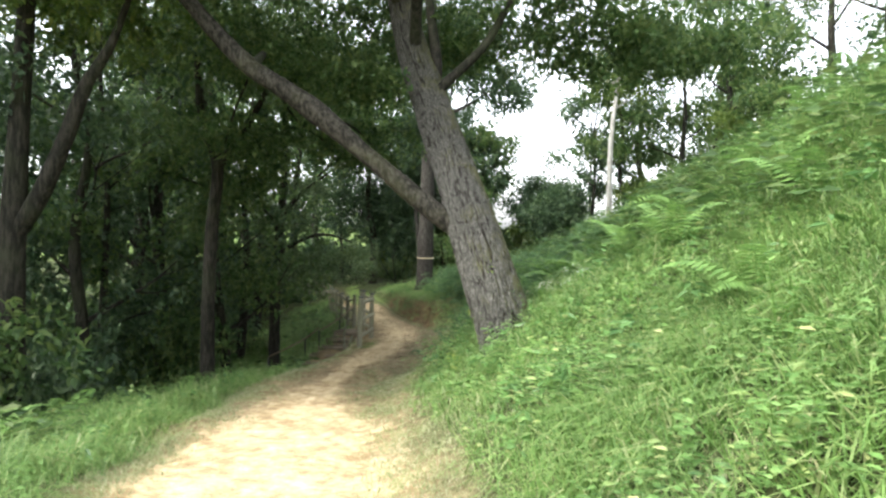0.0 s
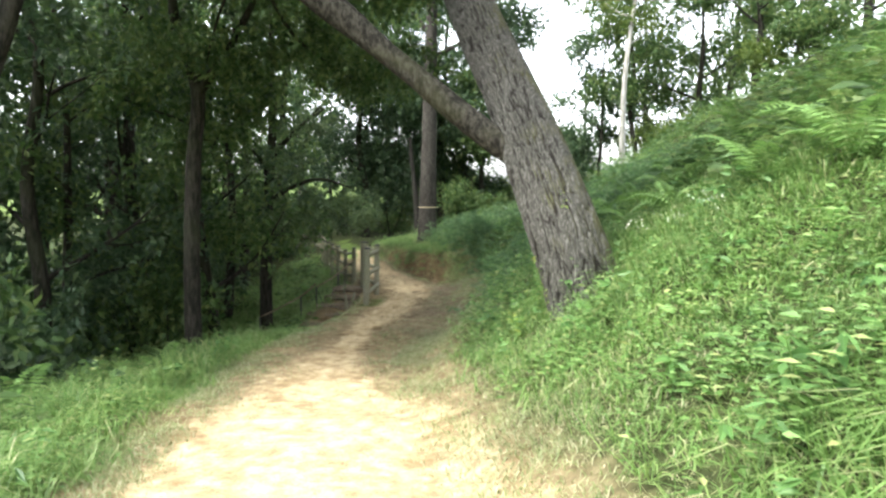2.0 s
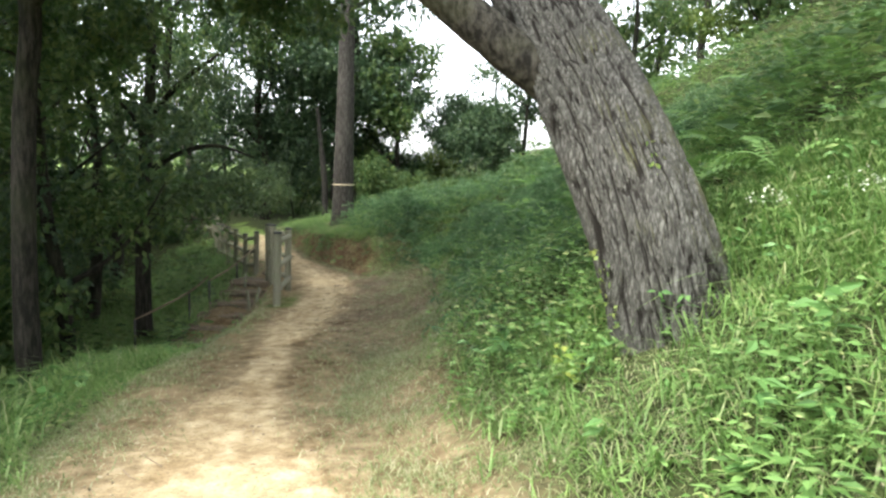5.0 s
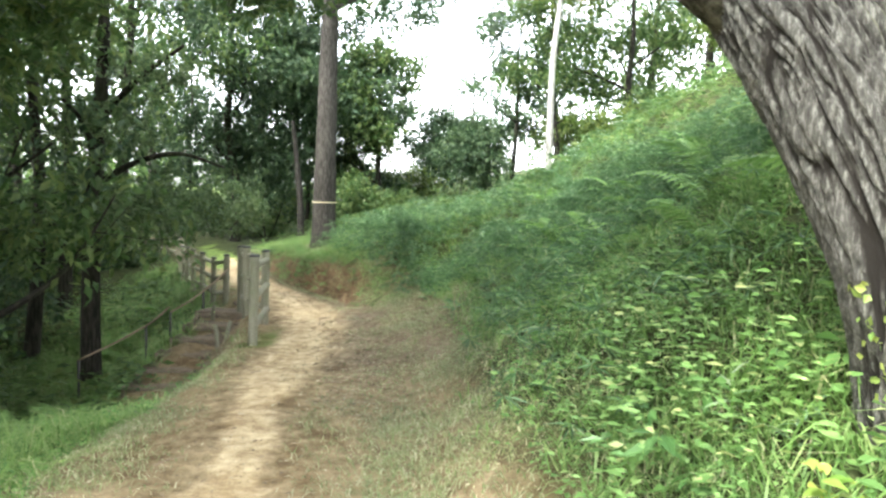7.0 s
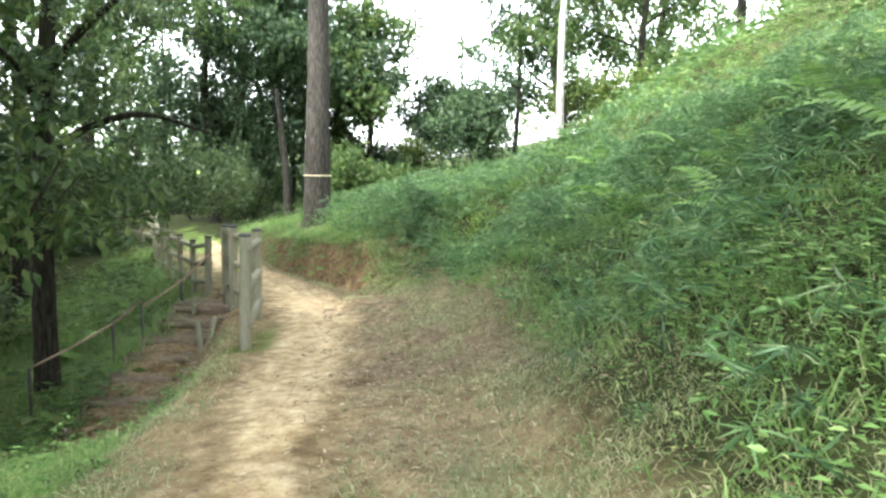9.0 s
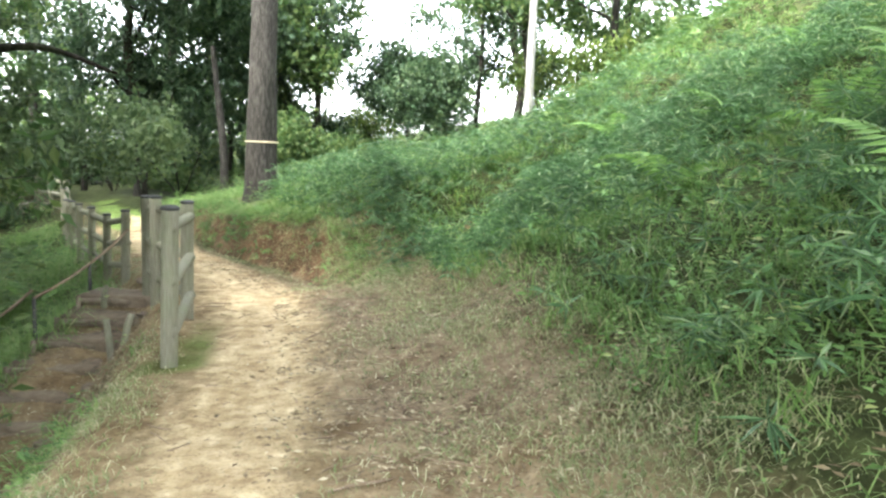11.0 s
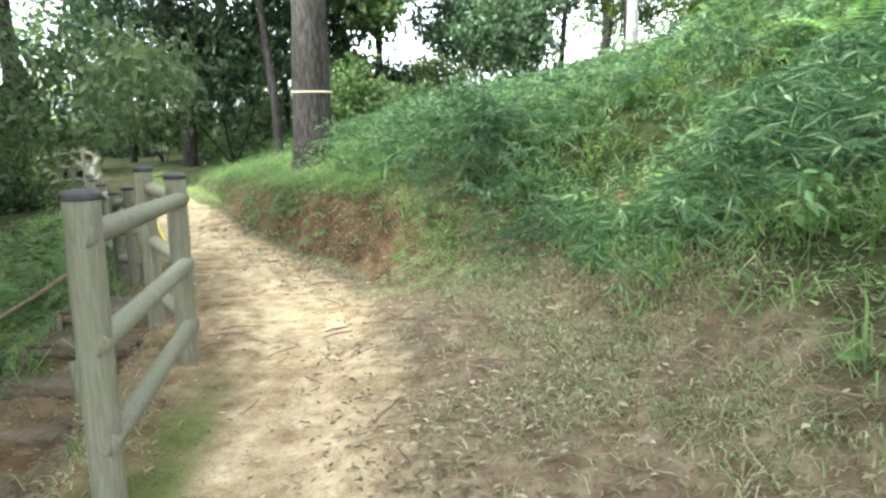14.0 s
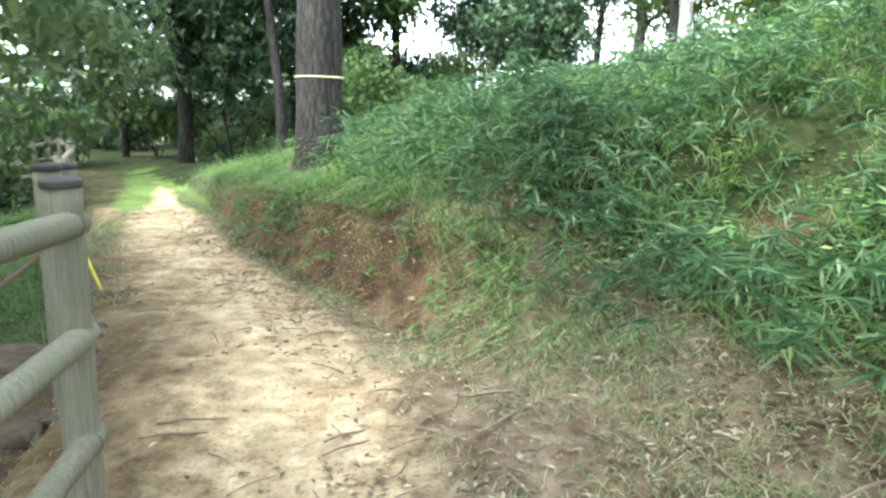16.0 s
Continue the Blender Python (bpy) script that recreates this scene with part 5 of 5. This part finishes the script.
fronds = [frond_mesh(L, LEAF_FERN) for L in (0.75, 0.6, 0.9)]
r4 = np.random.default_rng(77)
fern_places = [(0.76, 10.5), (1.43, 9.6), (0.17, 9.75), (0.9, 7.6), (1.6, 8.4), (2.2, 7.0), (2.6, 9.2), (1.9, 11.2), (0.2, 11.6), (-0.4, 12.4), (0.7, 12.8), (1.5, 12.4),
               (2.4, 10.6), (3.0, 8.0), (3.2, 11.4), (2.0, 5.6), (2.8, 5.0), (3.4, 6.4), (0.6, 14.2), (1.6, 14.6), (2.5, 13.2), (-0.2, 15.0), (0.9, 16.0), (2.0, 16.4), (3.8, 9.6),
               (-0.3, 10.6), (0.5, 8.9), (1.2, 6.6), (-4.9, 4.6), (-5.3, 5.8), (-5.6, 7.2), (-4.6, 3.6), (-6.2, 6.4), (1.3, 4.4), (2.2, 3.6), (-0.7, 16.3), (0.3, 17.2), (-5.4, 9.4), (-5.9, 11.0), (-6.3, 12.8), (-5.8, 13.4), (-6.6, 10.2), (-7.2, 14.6), (-6.9, 15.8), (-7.6, 18.9), (-7.0, 20.2)]
for i, (x, y) in enumerate(fern_places):
    f = thing("fern", (x, y, float(ground_z(x, y)) + 0.12), "green fern with arching fronds on the bank" if x > -3 else "green fern with arching fronds in the verge", "fern", "ferns")
    for q in range(7):
        o = part("frond", fronds[(i + q) % 3], f)
        sc = r4.uniform(0.6, 1.0)
        o.matrix_basis = pose(0, 0, 0, r4.uniform(-15, 15), r4.uniform(-35, 5), q * 51 + r4.uniform(-15, 15)) @ Matrix.Scale(sc, 4)


def big_leaf_mesh(mat, length=0.16, width=0.085):
    """A pointed leaf, cupped along its middle and bent down at the tip."""
    u = np.linspace(0, 1, 6)
    w = width * 0.5 * np.sin(np.pi * u ** 0.8) + 0.001
    z = 0.25 * length * (u - 1.5 * u ** 2)
    V = np.concatenate([np.stack([u * length, s * w, z + np.abs(s) * 0.3 * w], -1) for s in (-1, 0, 1)])
    F = [[k * 6 + i, k * 6 + i + 1, (k + 1) * 6 + i + 1, (k + 1) * 6 + i] for k in (0, 1) for i in range(5)]
    return np_mesh("leaf", V, np.array(F), mat, True)


def leafy_plant(x, y, height, mesh, label, category, group, stems=1, per=9, scale=1.0, name="leafy_plant", seed=0, stemmat=None):
    """Upright stems with leaves set alternately round them."""
    rp = np.random.default_rng(seed)
    p = thing(name, (x, y, float(ground_z(x, y)) - 0.02), label, category, group)
    for s in range(stems):
        a = rp.uniform(0, 6.28)
        tip = np.array([math.cos(a) * 0.25 * height, math.sin(a) * 0.25 * height, height * rp.uniform(0.8, 1.1)])
        V, F = tube([(0, 0, 0, 0.006), (*(tip * [0.3, 0.3, 0.5]), 0.005), (*tip, 0.003)], 5, 3)
        stem = part("stem", np_mesh("stem", V, F, stemmat or LEAF_FERN, True), p)
        for q in range(per):
            u = 0.3 + 0.7 * q / (per - 1)
            o = part("leaf", mesh, stem)
            o.matrix_basis = pose(tip[0] * u ** 1.3, tip[1] * u ** 1.3, tip[2] * u, rp.uniform(-12, 12), rp.uniform(-30, 12), q * 137.5 + rp.uniform(-20, 20)) @ Matrix.Scale(scale * rp.uniform(0.7, 1.1) * (1.15 - 0.4 * u), 4)
    return p


weed_leaf, long_leaf = big_leaf_mesh(HERB_LEAF, 0.11, 0.06), big_leaf_mesh(HERB_LEAF, 0.14, 0.036)
yellow_leaf, sasa_leaf = big_leaf_mesh(YELLOW_LEAF, 0.09, 0.05), big_leaf_mesh(TUFT_LEAF, 0.17, 0.02)
for i, (x, y) in enumerate([(0.55, 4.15), (0.11, 4.5), (0.45, 4.6), (0.9, 4.9), (-0.3, 5.2), (0.7, 5.8), (1.4, 4.6), (1.1, 3.4), (0.2, 6.2), (-0.89, 8.95), (-0.6, 9.6), (-0.2, 10.0),
                              (-0.8, 10.6), (0.2, 10.8), (-1.0, 11.6), (-0.4, 11.2), (-5.6, 9.9), (-5.9, 10.4), (-1.2, 13.0), (-0.6, 13.8), (-0.9, 15.0), (0.0, 7.0), (1.8, 6.0), (-5.2, 9.0), (-5.1, 10.8), (-5.5, 11.8), (-5.3, 7.4), (-4.9, 6.4), (-5.9, 12.6), (-6.4, 13.6), (-4.6, 4.4), (-4.3, 3.4), (-6.9, 17.0), (-6.8, 18.6)]):
    leafy_plant(x, y, 0.28 + 0.2 * ((i * 7) % 5) / 5, (weed_leaf, long_leaf)[i % 2], "leafy bright green herb with broad pointed leaves", "plant", "broad-leaved herbs", 1 + i % 2, 9, 1.0, seed=i, name="herb")
leafy_plant(-1.36, 17.86, 0.42, yellow_leaf, "yellowing leafy plant standing out from the bank", "plant", "", 2, 9, 1.0, seed=60, name="yellow_plant")
leafy_plant(-1.05, 8.02, 0.3, yellow_leaf, "yellow-green leafy plant at the tree's foot", "plant", "", 3, 8, 1.0, seed=61, name="yellow_plant")
for i, (x, y) in enumerate([(-2.75, 18.75), (-2.45, 18.95), (-2.2, 18.6), (-3.1, 19.3), (-2.3, 19.2), (-1.9, 19.0), (-2.7, 19.9), (-3.3, 20.0), (-2.0, 18.2), (-1.75, 17.6), (-0.95, 17.2), (-0.7, 16.8), (-0.6, 16.3), (-1.05, 16.6), (-0.5, 15.6), (-0.75, 15.2), (-1.3, 15.8),
                              (-1.2, 14.9), (-0.65, 14.3), (-0.95, 14.1), (-1.1, 13.5), (-0.7, 13.1), (-1.5, 17.1), (-1.2, 18.6), (-0.5, 17.9), (-0.2, 16.9), (-0.92, 8.5), (-1.0, 8.75), (-2.85, 19.1), (-2.6, 19.3), (-2.95, 19.45), (-1.0, 15.4), (-0.8, 15.9), (-1.15, 16.2), (-0.9, 14.7), (-2.3, 18.7)]):
    leafy_plant(x, y, 0.3 + 0.15 * math.sin(i * 2.3) ** 2, sasa_leaf, "tuft of dwarf bamboo with long pale-edged leaves", "bamboo", "dwarf bamboo tufts", 2, 9, 0.78, seed=80 + i, name="bamboo_tuft")
for i, (x, y) in enumerate([(0.35, 6.95), (0.02, 8.1), (0.22, 7.6)]):
    w = leafy_plant(x, y, 0.4, long_leaf, "green weed with heads of small white flowers", "flower", "white-flowered weeds", 2, 6, 0.7, seed=120 + i, name="white_flower")
    q = r4.normal(size=(34, 3)) * [0.06, 0.06, 0.03] + [0, 0, 0.42]
    V, F = leaves(q, r4.normal(size=(34, 3)), unit(r4.normal(size=(34, 3)) * 0.4 + [0, 0, 1]), 0.018, 0.014)
    part("blossom", np_mesh("blossom", V, F, PETAL), w, "small white blossoms")
# ivy on the leaning trunk
iv = thing("ivy", (-0.5, 8.2, -0.1), "yellow-green creeper climbing the furrowed trunk", "creeper")
q = []
for ang, n, top in ((3.35, 60, 0.55), (5.1, 110, 1.15)):
    t = r4.uniform(0, top, n)
    a = ang + r4.normal(size=n) * 0.13
    rad = 0.375 - 0.04 * t
    q.append(np.stack([-0.36 - 0.37 * t + rad * np.cos(a), 8.27 + 0.1 * t ** 2 + rad * np.sin(a), t - 0.05], -1))
q = np.vstack(q)
outw = unit((q - [-0.5, 8.3, 0]) * [1, 1, 0])
V, F = leaves(q - np.array(iv.location), r4.normal(size=(len(q), 3)) + [0, 0, -0.6], outw + r4.normal(size=(len(q), 3)) * 0.3, r4.uniform(0.025, 0.05, len(q)), r4.uniform(0.018, 0.035, len(q)))
part("leaves", np_mesh("leaves", V, F, IVY_LEAF), iv)

# sticks on the path
for i, (x, y, a, L) in enumerate([(-4.13, 16.96, 5, 0.28), (-2.72, 16.98, 8, 0.35), (-2.7, 16.8, 40, 0.5), (-3.38, 16.75, 30, 0.25), (-4.09, 17.1, 4, 0.3), (-3.39, 16.85, 25, 0.22), (-2.67, 17.05, 15, 0.3),
                                  (-3.1, 15.4, 60, 0.25), (-2.2, 16.2, 100, 0.45), (-2.4, 15.0, 140, 0.3), (-3.6, 18.4, 10, 0.25), (-1.9, 15.8, 20, 0.4), (-2.9, 12.6, 15, 0.3), (-2.1, 13.5, 70, 0.35)]):
    z0 = float(ground_z(x, y))
    V, F = tube([(-L / 2, 0, 0, 0.006), (-L / 6, 0.008, 0.008, 0.006), (L / 5, 0.006, 0.006, 0.005), (L / 2, 0.012, 0.002, 0.003)], 6, 4, seed=i)
    o = tagged(new("stick", np_mesh("stick", V, F, TWIG, True)), "dry brown stick lying on the path", "stick", "sticks on the path")
    o.matrix_world = pose(x, y, z0 + 0.008, 0, 0, a)
